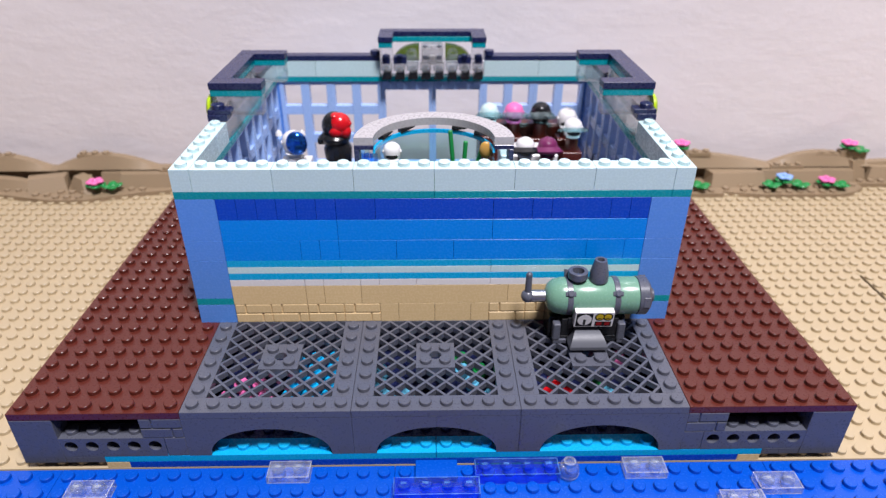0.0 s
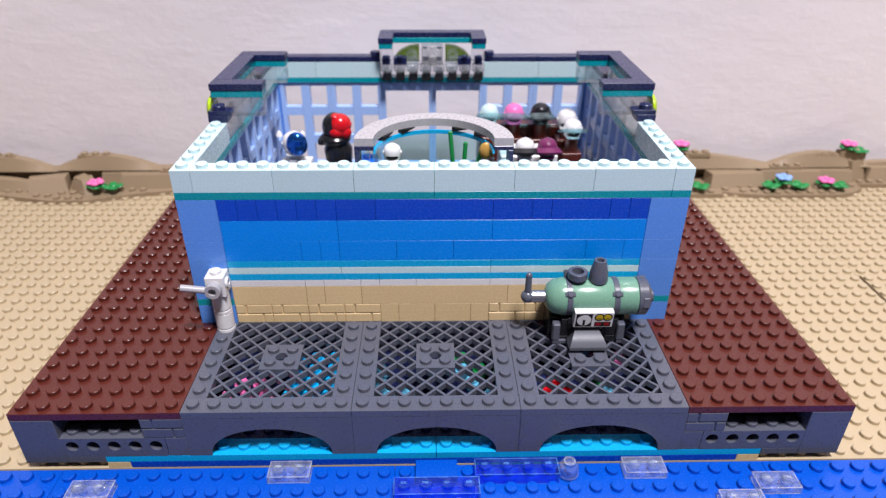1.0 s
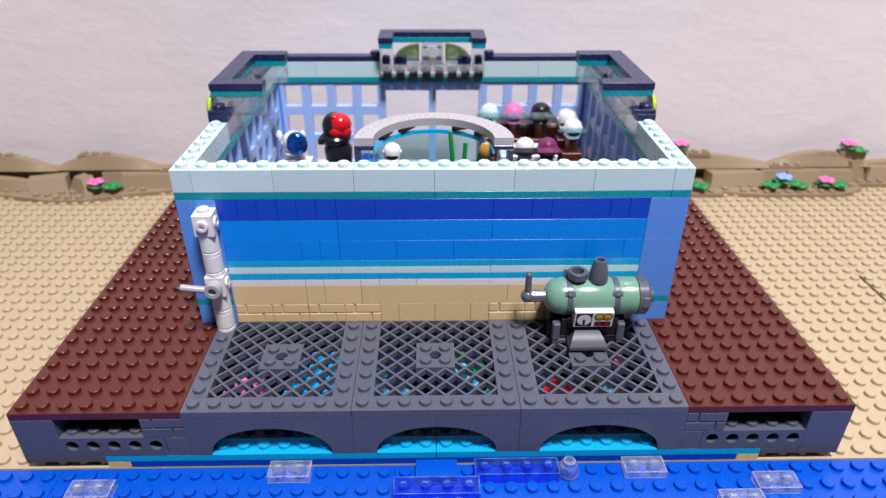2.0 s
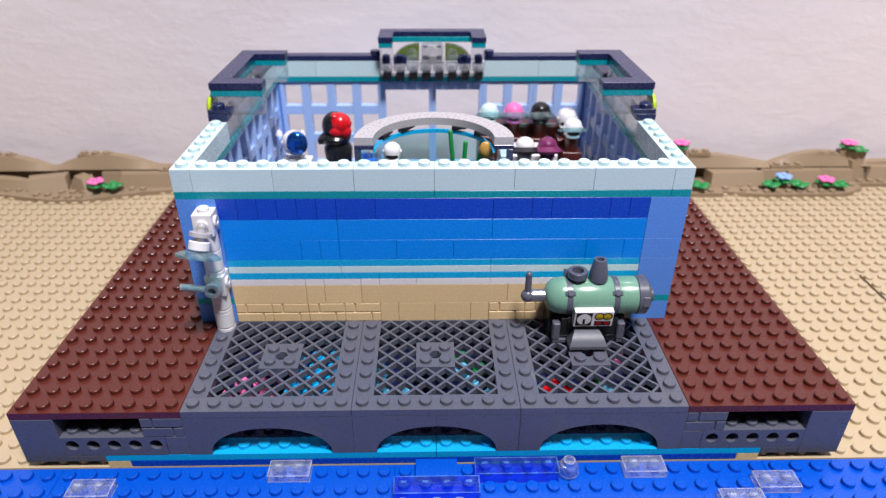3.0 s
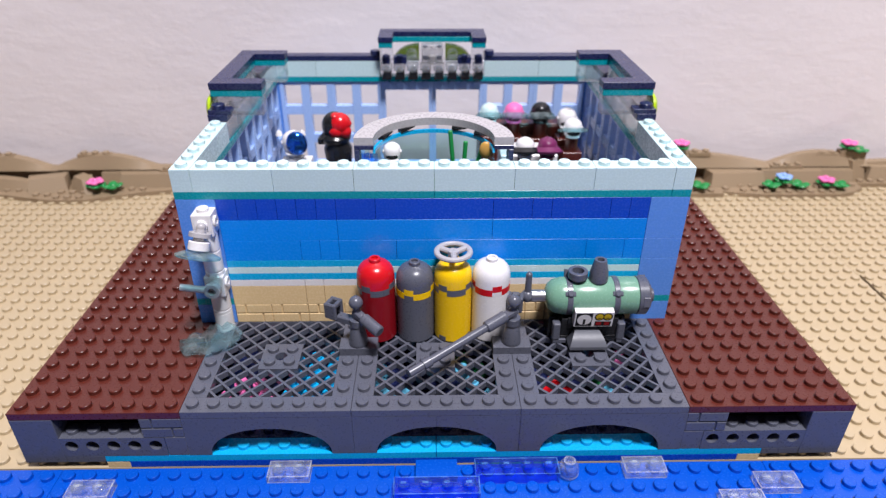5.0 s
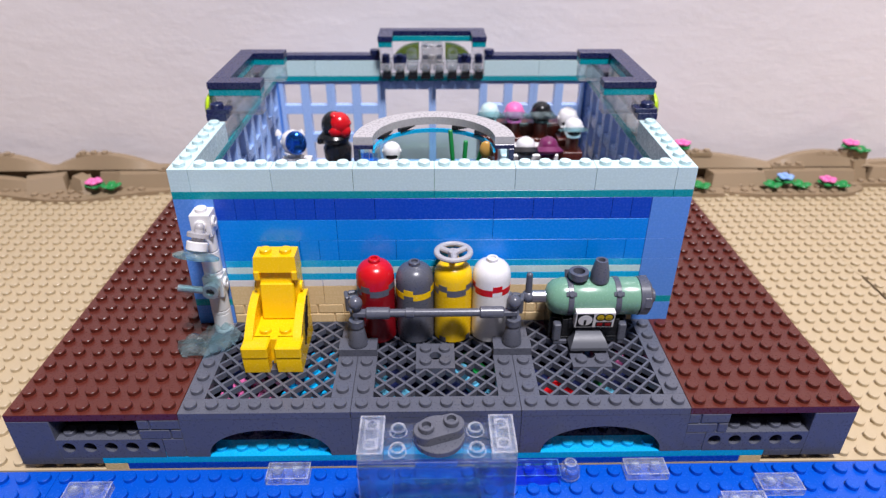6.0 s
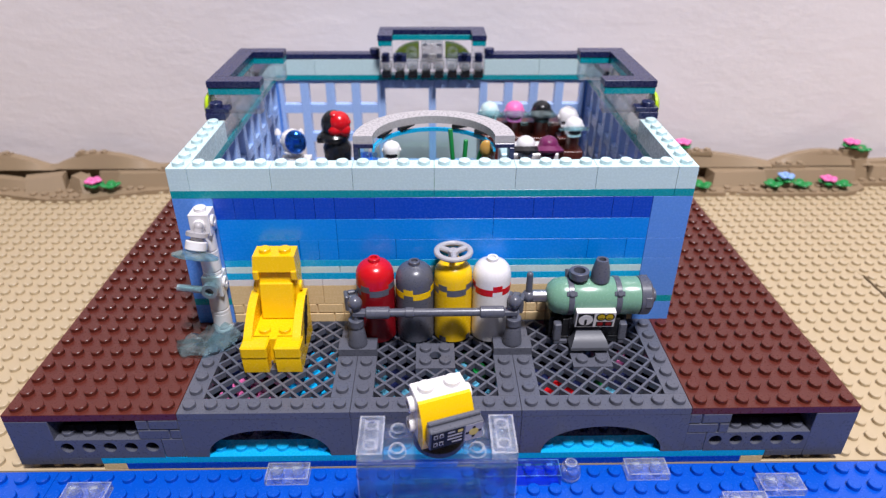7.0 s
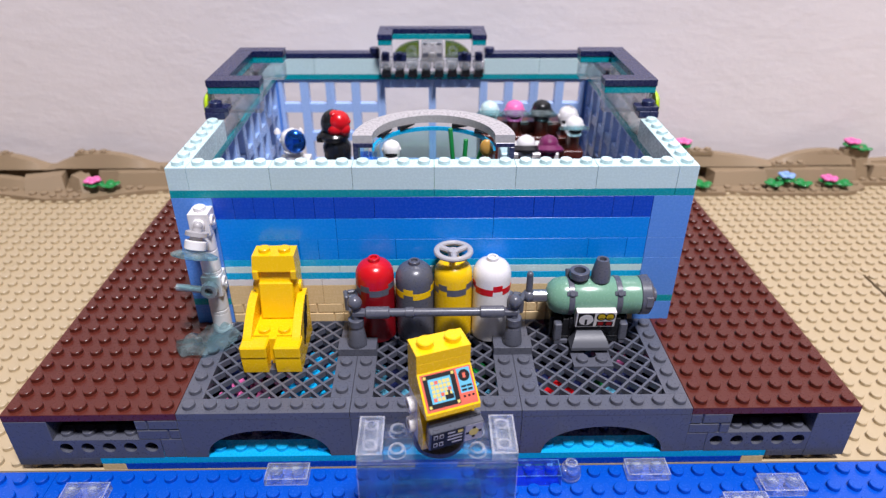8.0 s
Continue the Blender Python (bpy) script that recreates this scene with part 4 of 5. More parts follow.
# ---- display helmets inside the building ----
def helmet(x, y, z, r, dome, visor, label, brim=False, vis_up=0.0, stand=None):
    """A helmet on a brown stand; z is the height of the dome's middle."""
    r *= 0.9
    h = thing("display_helmet", x, y, DECK, label, "helmet", group="display helmets")
    g = Geo().lathe([(r * 0.88, -r * 0.85), (r * 0.97, -r * 0.45), (r, 0), (r * 0.95, r * 0.36), (r * 0.78, r * 0.66), (r * 0.45, r * 0.88), (0, r * 0.95)], 22, x, y, z - 0.8)
    # low ridge over the crown, hinge discs and a chin guard
    for k in range(5):
        a = radians(-40 + 20 * k)
        g.ball(x, y - r * 0.88 * math.sin(a), z - 0.8 + r * 0.88 * math.cos(a), r * 0.16, 8, 1.4, 1.5, 0.6)
    for sx in (-1, 1):
        g.ball(x + sx * r * 0.97, y - r * 0.1, z - r * 0.25, r * 0.26, 10, 0.5, 1, 1)
    part("dome", g, dome, h)
    part("face_opening", Geo().ball(x, y - r * 0.36, z - r * 0.62, r * 0.8, 16, 1.0, 0.85, 0.62), M_WHITE if stand else M_BLACK, h)
    part("chin_guard", Geo().ball(x, y - r * 0.5, z - r * 1.08, r * 0.6, 12, 1.3, 0.9, 0.35), dome, h)
    if visor:
        r *= 1.2
        g = Geo().at(Matrix.Translation((x, y, z)) @ Matrix.Rotation(radians(-20 + vis_up), 4, "X"))
        g.lathe([(r * 0.9, -r * 0.8), (r * 1.24, -r * 0.74), (r * 1.34, -r * 0.58), (r * 1.0, -r * 0.2)] if not brim else [(r * 1.0, -r * 0.6), (r * 1.35, -r * 0.55), (r * 1.38, -r * 0.35), (r * 1.0, -r * 0.2)], 22)
        part("visor", g.at(), visor, h)
    part("stand", Geo().box(x - 5.5, y - 5.5, DECK, x + 5.5, y + 5.5, z - r * 2.3).cyl(x, y, z - r * 2.3, z - r * 0.85, r * 0.6, 14), stand or M_BROWN, h, "" if stand else "reddish-brown stand")
    return h


helmet(33.6, 195, 80.5, 6.0, M_MILK, M_DISH, "milky aqua helmet with clear aqua visor on a brown stand")
helmet(48.4, 195, 80.5, 6.3, M_PINK, M_DISH, "pink helmet with clear visor on a brown stand")
helmet(64.5, 195, 80.5, 6.5, M_BLACK, M_DISH, "glossy black helmet with clear visor on a brown stand")
helmet(79, 188, 79.5, 6.2, M_WHITE, None, "white helmet on a brown stand")
helmet(79.5, 172, 79.0, 5.8, M_WHITE, M_DISH, "white helmet with wide clear aqua brim on a brown stand", True)
helmet(49.6, 150, 76.0, 5.8, M_WHITE, M_BLACK, "white helmet with dark visor on a brown stand")
helmet(61.8, 150, 76.0, 5.8, M_PLUM, M_PLUM, "plum-coloured helmet on a brown stand")
helmet(-74.5, 150, 79.5, 6.6, M_WHITE, None, "white space helmet with blue mirrored visor on a stand", stand=M_WHITE)
helmet(-17.6, 77, 102.6, 4.2, M_WHITE, None, "white helmet in the glass tank on a brown stand")


def inside_things():
    g = Geo().ball(-72.0, 145.6, 79.0, 6.0, 20, 0.95, 0.62, 1.1)
    for dx in (-6.6, 5.8):
        solo("helmet_fin", Geo().lathe([(1.8, 0), (1.5, 1.6), (0.6, 2.9), (0, 3.0)], 12, -75.4 + dx, 151, 81.5), M_WHITE, "small white fin on the space helmet", "fin", at=(-75.4 + dx, 151, 81.5))
    solo("mirror_visor", g, M_CHROME, "blue mirrored visor leaning on the white helmet", "visor", at=(-72.6, 145, 73))
    g = Geo().box(-82, 146, DECK, -66, 156, 68).cyl(-74.5, 150, 68, 70, 5)
    solo("display_box", g, M_WHITE, "white display box under the space helmet", "display box", at=(-74, 151, DECK))
    w = thing("diving_helmet", -51, 150, DECK, "black diving helmet with red crest on a stand", "helmet")
    part("dome", Geo().ball(-52, 150, 87.2, 6.7, 22, 1, 1, 1.12), M_BLACK, w)
    g = Geo().ball(-48.8, 148.2, 88.8, 5.9, 18, 1.0, 1.0, 1.0)
    g.ball(-46.2, 146.5, 85.4, 3.4, 14, 1.0, 1.0, 1.1).ball(-50.6, 145.2, 85.6, 3.6, 14, 1.1, 0.9, 0.9)
    for k in range(1, 4):
        g.ball(-54.2 + 3.1 * k, 148.0, 93.6 - 0.5 * k * k, 2.3, 10, 1.0, 1.5, 0.8)
    part("crest", g.at(), M_RED, w, "glossy red crest")
    part("collar", Geo().lathe([(6.8, 0), (8.0, 1.5), (8.2, 3.2), (6.6, 5)], 22, -52, 150, 78.5).box(-61, 146, 78, -55, 152, 81.5, 0.6), M_BLACK, w)
    part("body", Geo().lathe([(6.6, 0), (7.2, 8), (7.6, 13), (5.6, 17)], 18, -51, 150, 62), M_BLACK, w)
    part("stand", Geo().box(-62, 142, DECK, -42, 158, 62), M_BROWN, w, "reddish-brown stand")
    g = Geo().box(28, 199.5, DECK, 86, 214, 69).box(28, 199.5, 69, 86, 214, 70.5, 0.4)
    solo("display_shelf", g, M_BROWN, "reddish-brown display shelf along the back windows", "shelf", at=(57, 207, DECK))
    solo("white_counter", Geo().box(38, 160, DECK, 70, 180, 66, 0.4), M_WHITE, "white counter between the helmet stands", "counter", at=(54, 170, DECK))
    solo("blue_brick", Geo().box(-40, 140, DECK, -30, 152, 71, 0.4).stud(-35, 146, 71), M_CLBLUE, "clear blue brick beside the diving helmet", "brick", at=(-35, 146, DECK))


inside_things()


# ---- green boiler on the deck ----
def boiler():
    b = thing("green_boiler", 66, 44, DECK, "sand-green boiler with dials on a black frame", "boiler")
    cy, cz, r = 46.5, 48.4, 8.0
    turn = Matrix.Translation((0, cy, cz)) @ Matrix.Rotation(radians(90), 4, "Y")

    def along(prof, n=28):
        return Geo().at(turn).lathe(prof, n).at()
    part("nose", along([(0, 46.2), (3.0, 46.5), (5.4, 47.6), (7.2, 49.9), (8.0, 53.2), (8.0, 55.2)]), M_SGREEN, b)
    part("drum", along([(7.9, 56.6), (8.0, 56.8), (8.0, 74.6), (7.9, 74.8)]), M_SGREEN, b)
    part("tail", along([(7.9, 76.2), (8.0, 76.4), (8.0, 84.4), (7.8, 84.6)]), M_SGREEN, b)
    for x in (55.2, 74.8):
        part("band", along([(8.05, x - 0.5), (8.25, x - 0.3), (8.25, x + 1.7), (8.05, x + 1.9)]), M_GREY, b)
        tip = Matrix.Translation((x + 0.7, cy, cz)) @ Matrix.Rotation(radians(52), 4, "X")
        g = Geo().at(tip).cyl(0, 0, 7.6, 9.0, 1.4, 16, 0.4).box(-2.2, -1.0, 7.4, 2.2, 1.0, 8.4, 0.3).at()
        part("clasp", g, M_GREY, b)
    g = along([(8.05, 84.7), (8.2, 84.9), (8.2, 88.6), (6.4, 90.0), (3.0, 90.2), (3.0, 92.0), (2.6, 92.2), (0, 92.2)])
    part("end_cap", g, M_GREY, b)
    for k in range(3):
        a = radians(20 + 120 * k)
        part("cap_lug", Geo().at(turn @ Matrix.Rotation(a, 4, "Z")).box(6.9, -2.2, 86.2, 8.3, 2.2, 89.0, 0.2).at(), M_GREY, b)
    g = along([(2.4, 40.6), (2.6, 40.8), (2.6, 46.4), (2.4, 46.6)], 18)
    part("pipe", g, M_STEEL, b, "silver grey pipe")
    g = Geo().ball(39.2, cy, cz, 2.9, 16).cyl(39.2, cy, cz, cz + 10.4, 1.5, 14, r1=1.35).ball(39.2, cy, cz + 10.4, 1.4, 12)
    part("lever", g, M_GREY, b)
    g = Geo().lathe([(4.0, 0), (4.0, 1), (3.8, 4), (2.6, 9.2), (2.5, 9.6), (1.5, 9.6), (1.5, 8.0), (0, 8.0)], 20, 68.2, cy, cz + 8.0)
    part("chimney", g, M_GREY, b, "dark grey cone chimney")
    g = Geo().ring(59.4, cy, cz + 9.4, cz + 12.4, 4.1, 2.5).cyl(59.4, cy, cz + 7.6, cz + 9.5, 2.5)
    part("valve", g, M_GREY, b)
    part("cap_stud", Geo().rod((55.9, cy + 3.4, cz + 6.8), (55.9, cy + 5, cz + 10), 1.4), M_GREY, b)
    # frame, foot and dial panel
    part("frame", Geo().box(53.5, 40.4, DECK + 3.3, 77.5, 52, 40.6).box(56, 39.8, 36, 74.5, 42, 41.5), M_BLACK, b, "black frame")
    for x in (49.8, 77.2):
        part("hinge", Geo().box(x, 38.8, DECK + 1.8, x + 3.2, 42.4, DECK + 10.2, 0.5).box(x + 0.4, 39, DECK + 0.1, x + 6 if x < 60 else x + 2.6, 50, DECK + 1.9), M_GREY, b)
    # Black box added for the deep shade under and behind the boiler.
    part("bracket", Geo().box(48.5, 43.2, DECK + 0.1, 81, 55, DECK + 11), M_BLACK, b)
    part("foot_plate", Geo().box(53, 40.1, DECK + 0.1, 78, 43.1, DECK + 3.2), M_BLACK, b)
    steps = [(32.0, 3.2, 0.0), (33.2, 5.0, 0.7), (34.8, 6.4, 1.5), (37.0, 7.5, 2.4), (40.0, 8.2, 3.4)]
    vs = [(56.1, 32, DECK + 1.8), (71.9, 32, DECK + 1.8), (71.9, 40, DECK + 1.8), (56.1, 40, DECK + 1.8)]
    for y_, h, i in steps:
        vs += [(56.1 + i, y_, DECK + h), (71.9 - i, y_, DECK + h)]
    fs = [(3, 2, 1, 0), (0, 1, 5, 4), (3, 0, 4, 6, 8, 10, 12), (1, 2, 13, 11, 9, 7, 5), (2, 3, 12, 13)]
    fs += [(4 + 2 * k, 5 + 2 * k, 7 + 2 * k, 6 + 2 * k) for k in range(4)]
    g = Geo().add(vs, fs)
    part("front_slope", g, M_WORN, b, "dark grey curved slope")
    tilt = Matrix.Translation((65.8, 36.4, 43.0)) @ Matrix.Rotation(radians(9), 4, "X")
    plate = part("dial_panel", Geo().at(tilt).box(-8.1, 0, -4.1, 8.1, 4.0, 4.1).at(), M_WHITE, b, "white panel with dials and gauges")

    def disc(x, z, r, lift, n=24):
        return Geo().at(tilt @ Matrix.Translation((x, 0, z)) @ Matrix.Rotation(radians(90), 4, "X")).cyl(0, 0, -0.2, lift, r, n, 0.02).at()
    part("dial_back", Geo().at(tilt).box(-7.5, -0.05, -3.6, -0.7, 0.3, 3.6, 0.04).at(), M_PRINT_BLACK, plate)
    part("dial", disc(-4.0, 0, 2.95, 0.10), M_WHITE, plate)
    part("needle", Geo().at(tilt).box(-4.5, -0.16, -2.7, -3.5, 0.2, 0.3, 0.02).at(), M_PRINT_BLACK, plate)
    for x in (2.2, 5.6):
        part("gauge_back", disc(x, 1.6, 2.1, 0.05), M_PRINT_BLACK, plate)
        part("gauge", disc(x, 1.6, 1.5, 0.10), M_PRINT_GAUGE, plate)
        part("gauge_needle", Geo().at(tilt).box(x - 0.7, -0.15, 0.7, x + 0.7, 0.2, 1.1, 0.02).at(), M_PRINT_BLACK, plate)
        part("button_back", Geo().at(tilt).box(x - 1.7, -0.05, -3.6, x + 1.7, 0.3, -1.0, 0.02).at(), M_PRINT_BLACK, plate)
        part("button", Geo().at(tilt).box(x - 1.1, -0.10, -3.1, x + 1.1, 0.3, -1.5, 0.02).at(), M_PRINT_RED, plate)


boiler()


# ---- white shower column ----
def shower():
    c = thing("shower_column", -92, 52, DECK, "white stacked shower column with grey tap", "shower")
    x, y = -92.0, 52.0

    def round_brick(z):
        return Geo().lathe([(3.7, 0), (3.9, 0.2), (3.9, 1.5), (3.55, 1.7), (3.55, 2.1), (3.9, 2.3), (3.9, B - 0.2), (3.7, B), (2.4, B), (2.4, B + 1.5), (2.2, B + 1.7), (1.3, B + 1.7), (1.3, B + 0.6), (0, B + 0.6)], 24, x, y, z)

    def side_stud_brick(z):
        g = Geo().box(x - 3.95, y - 3.95, z, x + 3.95, y + 3.95, z + B, 0.25).stud(x, y, z + B)
        for a in (0, 90):
            m = Matrix.Translation((x, y, z + 5.2)) @ Matrix.Rotation(radians(a), 4, "Z") @ Matrix.Rotation(radians(90), 4, "X")
            g.at(m).ring(0, 0, 3.9, 5.4 if a == 0 else 4.8, 2.4, 1.2, 20)
        return g.at()
    z = DECK
    for k, (t, kind) in enumerate(((0.1, 0), (0.4, 0), (0.7, 1), (1.3, 0), (1.6, 0), (1.9, 1))):
        nm = "side_stud_brick" if kind else "round_brick"
        ob = part(nm, (side_stud_brick if kind else round_brick)(z + 0.02), M_WHITE, c)
        comes_in(ob, t, x, y, z)
        z += B
    # tap: ring on the side stud with a bar to one side
    zt = DECK + 2 * B + 5.2
    m = Matrix.Translation((x, y - 5.6, zt)) @ Matrix.Rotation(radians(90), 4, "X")
    g = Geo().at(m).ring(0, 0, -0.4, 2.6, 3.4, 1.7, 24).at().rod((x - 3.0, y - 7.0, zt + 0.5), (x - 12.6, y - 8.0, zt + 2.4), 1.5)
    comes_in(part("tap", g, M_LGREY, c, "light grey tap with bar handle"), 1.0, x - 6, y - 7, zt - 3.4)
    # shower head arm, head and clear dish
    zh = DECK + 5 * B + 4.2
    m = Matrix.Translation((x + 0.6, y - 6.5, zh - 1.2)) @ Matrix.Rotation(radians(10), 4, "Y") @ Matrix.Rotation(radians(-24), 4, "X")
    g = Geo().at(m).ring(0, -3, -1.0, 0.8, 4.3, 1.6, 22).cyl(0, -3, -2.6, 3.0, 2.2, 16, r1=1.7).ball(0, -3, 2.8, 1.9, 14).rod((0, 0, 0), (0, 3.4, 1.5), 1.5).at()
    comes_in(part("arm", g, M_LGREY, c, "light grey clip arm"), 2.2, x, y - 7, zh - 5)
    g = Geo().at(m).cyl(0, -3, -6.4, -2.6, 4.1, 22, 0.4).cyl(0, -3, -2.7, -1.2, 2.4, 16).at()
    comes_in(part("shower_head", g, M_WHITE, c), 2.5, x, y - 10, zh - 9)
    g = Geo().at(m).lathe([(1.0, -7.6), (5.5, -7.9), (8.2, -9.0), (8.6, -9.2), (8.6, -8.4), (5.5, -7.0), (2.0, -6.5), (0, -6.4)], 28, 0, -3).at()
    comes_in(part("dish", g, M_DISH, c, "clear aqua round dish"), 2.8, x, y - 10, zh - 12)


shower()


def splash():
    s = thing("water_splash", -96, 42, DECK, "clear aqua water splash piece on the deck", "splash")
    random.seed(5)
    g = Geo()
    n, m = 40, 5
    vs, fs = [], []
    cx, cy = -95.5, 38.5
    for j in range(m):
        for k in range(n):
            a = 2 * math.pi * k / n
            q = (0.12, 0.45, 0.8, 1.0, 0.94)[j] * (1 + 0.10 * math.sin(3 * a + 1) + random.uniform(-0.07, 0.07))
            h = (2.6, 3.6, 4.2, 2.8, 1.8)[j] + (random.uniform(-1.2, 1.4) + 1.3 * math.sin(8 * a + j)) * (j < 4) + 2.4 * max(0.0, math.cos(a - 0.7)) * (j in (2, 3))
            vs.append((cx + 12.2 * q * math.cos(a), cy + 7.4 * q * math.sin(a) * (1.0 + 0.25 * math.cos(a)) + 0.22 * 11.5 * q * math.cos(a), DECK + h))
    for j in range(m - 1):
        for k in range(n):
            fs.append((j * n + k, (j + 1) * n + k, (j + 1) * n + (k + 1) % n, j * n + (k + 1) % n))
    fs.append(tuple(range(n)))
    fs.append(tuple((m - 1) * n + k for k in reversed(range(n))))
    g.add(vs, fs)
    part("sheet", g, M_SPLASH, s)
    comes_in(s, 3.1, -96, 42, DECK + 0.2)


splash()


# ---- safety rail ----
PY = 36.0


def rail_post(x, left):
    p = thing("rail_post", x, PY, DECK, "dark grey rail post with ball pin on a plate", "post", group="rail posts")
    g = Geo().box(x - 7.9, PY - 3.9, DECK + 0.05, x + 7.9, PY + 3.9, DECK + P + 0.4)
    g.ring(x, PY, DECK + P + 0.4, DECK + P + 2.1, 2.4, 1.5, 18)
    z = DECK + P + 0.4
    comes_in(part("base_plate", g, M_GREY, p), 3.4, x, PY, DECK)
    g = Geo().lathe([(3.9, 0), (4.0, 0.3), (4.0, 1.6), (2.9, 8.6), (2.5, B), (1.6, B), (1.6, B - 1), (0, B - 1)], 22, x, PY, z + 0.02)
    comes_in(part("cone", g, M_GREY, p), 3.7, x, PY, z)
    zb = z + B - 1.0
    g = Geo().cyl(x, PY, zb, zb + 10.6, 1.55, 14).ball(x, PY, zb + 11.9, 2.9, 18)
    comes_in(part("ball_pin", g, M_GREY, p), 4.0, x, PY, zb)
    # clip arm gripping the pin
    zc = zb + 2.6
    a, k = (155, 8.2) if left else (78, 5.4)
    d = Matrix.Translation((x, PY, zc)) @ Matrix.Rotation(radians(a), 4, "Z")
    g = Geo().at(d).ring(0, 0, -1.6, 1.6, 3.2, 1.6, 18)
    g.box(2.6, -2.0, -1.7, k + 4.4, 2.0, 1.2, 0.4).box(k, -3.3, -0.4, k + 5.6, -1.6, 7.0, 0.5).box(k, 1.6, -0.4, k + 5.6, 3.3, 7.0, 0.5).box(k, -1.62, 5.0, k + 1.8, 1.62, 6.9, 0.4).box(k + 3.8, -1.62, 5.0, k + 5.6, 1.62, 6.9, 0.4).box(k + 0.2, -1.62, -0.3, k + 5.4, 1.62, 1.2, 0.3)
    comes_in(part("clip_arm", g.at(), M_GREY, p), 4.3, x, PY, zc - 1.8, ((5.2, -52),) if left else ())
    return p, zc + 1.9


_, RAIL_Z = rail_post(-32, True)
rail_post(32, False)


def rail():
    """The bar turns about the right post: laid open across the grate, then swung shut."""
    r = thing("safety_rail", 32, PY, RAIL_Z + 2.4, "dark grey rail bar clipped between two posts", "rail")
    x, y, z = 32.0, PY + 2.6, RAIL_Z + 2.4
    g = Geo().rod((x - 4, y - 2.6, z), (x - 14, y - 2.6, z), 2.5, 16, 0.5).box(x - 5.2, y - 4.3, z - 1.2, x + 1.4, y - 0.9, z + 1.2, 0.4)
    part("holder", g, M_GREY, r)
    g = Geo().rod((x - 13, y - 2.6, z), (x - 50.4, y - 2.6, z), 1.7, 14).rod((x - 40.5, y - 2.6, z), (x - 44, y - 2.6, z), 2.15, 14)
    part("bar", g, M_GREY, r)
    h = thing("rail_holder", -32, PY, RAIL_Z + 2.4, "dark grey bar holder clipped to the post", "holder")
    g = Geo().rod((-28, PY, z), (-18.2, PY, z), 2.5, 16, 0.5).box(-33.4, PY - 1.7, z - 1.2, -26.8, PY + 1.7, z + 1.2, 0.4)
    part("sleeve", g, M_GREY, h)
    return r, h


RAIL, HOLDER = rail()


def swing():
    z = RAIL_Z + 2.4
    f = 1.0 / FPS
    shut = pose(0.032, PY * 0.001, z * 0.001)
    open_ = pose(0.032, PY * 0.001, z * 0.001, 0, 0, 31) @ pose(0, 0, 0, 0, -12, 0)
    away = pose(0.22, -0.30, (TABLE + 2.6) * 0.001)
    walk(RAIL, [(0.0, away), (4.6 - 2 * f, away), (4.6 - f, open_), (5.2 - 2 * f, open_), (5.2 - f, shut), (8.0, shut)])
    shut = pose(-0.032, PY * 0.001, z * 0.001)
    part_open = pose(-0.032, PY * 0.001, z * 0.001, 0, 0, -42) @ pose(0, 0, 0, 0, 14, 0)
    away = pose(-0.06, -0.30, (TABLE + 2.6) * 0.001)
    walk(HOLDER, [(0.0, away), (4.6 - 2 * f, away), (4.6 - f, part_open), (5.2 - 2 * f, part_open), (5.2 - f, shut), (8.0, shut)])


# ---- gas bottles ----
def shell_arc(g, x, y, r, z0, z1, a0, a1, thick=0.5):
    """A curved strip of a tube's skin between two angles."""
    n = max(3, int((a1 - a0) / 6))
    vs, fs = [], []
    for k in range(n + 1):
        a = radians(a0 + (a1 - a0) * k / n)
        c, t = math.cos(a), math.sin(a)
        vs += [(x + q * c, y + q * t, h) for q, h in ((r - thick, z0), (r, z0), (r, z1), (r - thick, z1))]
    for k in range(n):
        for j in range(4):
            fs.append((4 * k + j, 4 * k + (j + 1) % 4, 4 * k + 4 + (j + 1) % 4, 4 * k + 4 + j)[::-1])
    fs += [(3, 2, 1, 0)[::-1], (4 * n, 4 * n + 1, 4 * n + 2, 4 * n + 3)[::-1]]
    return g.add(vs, fs)


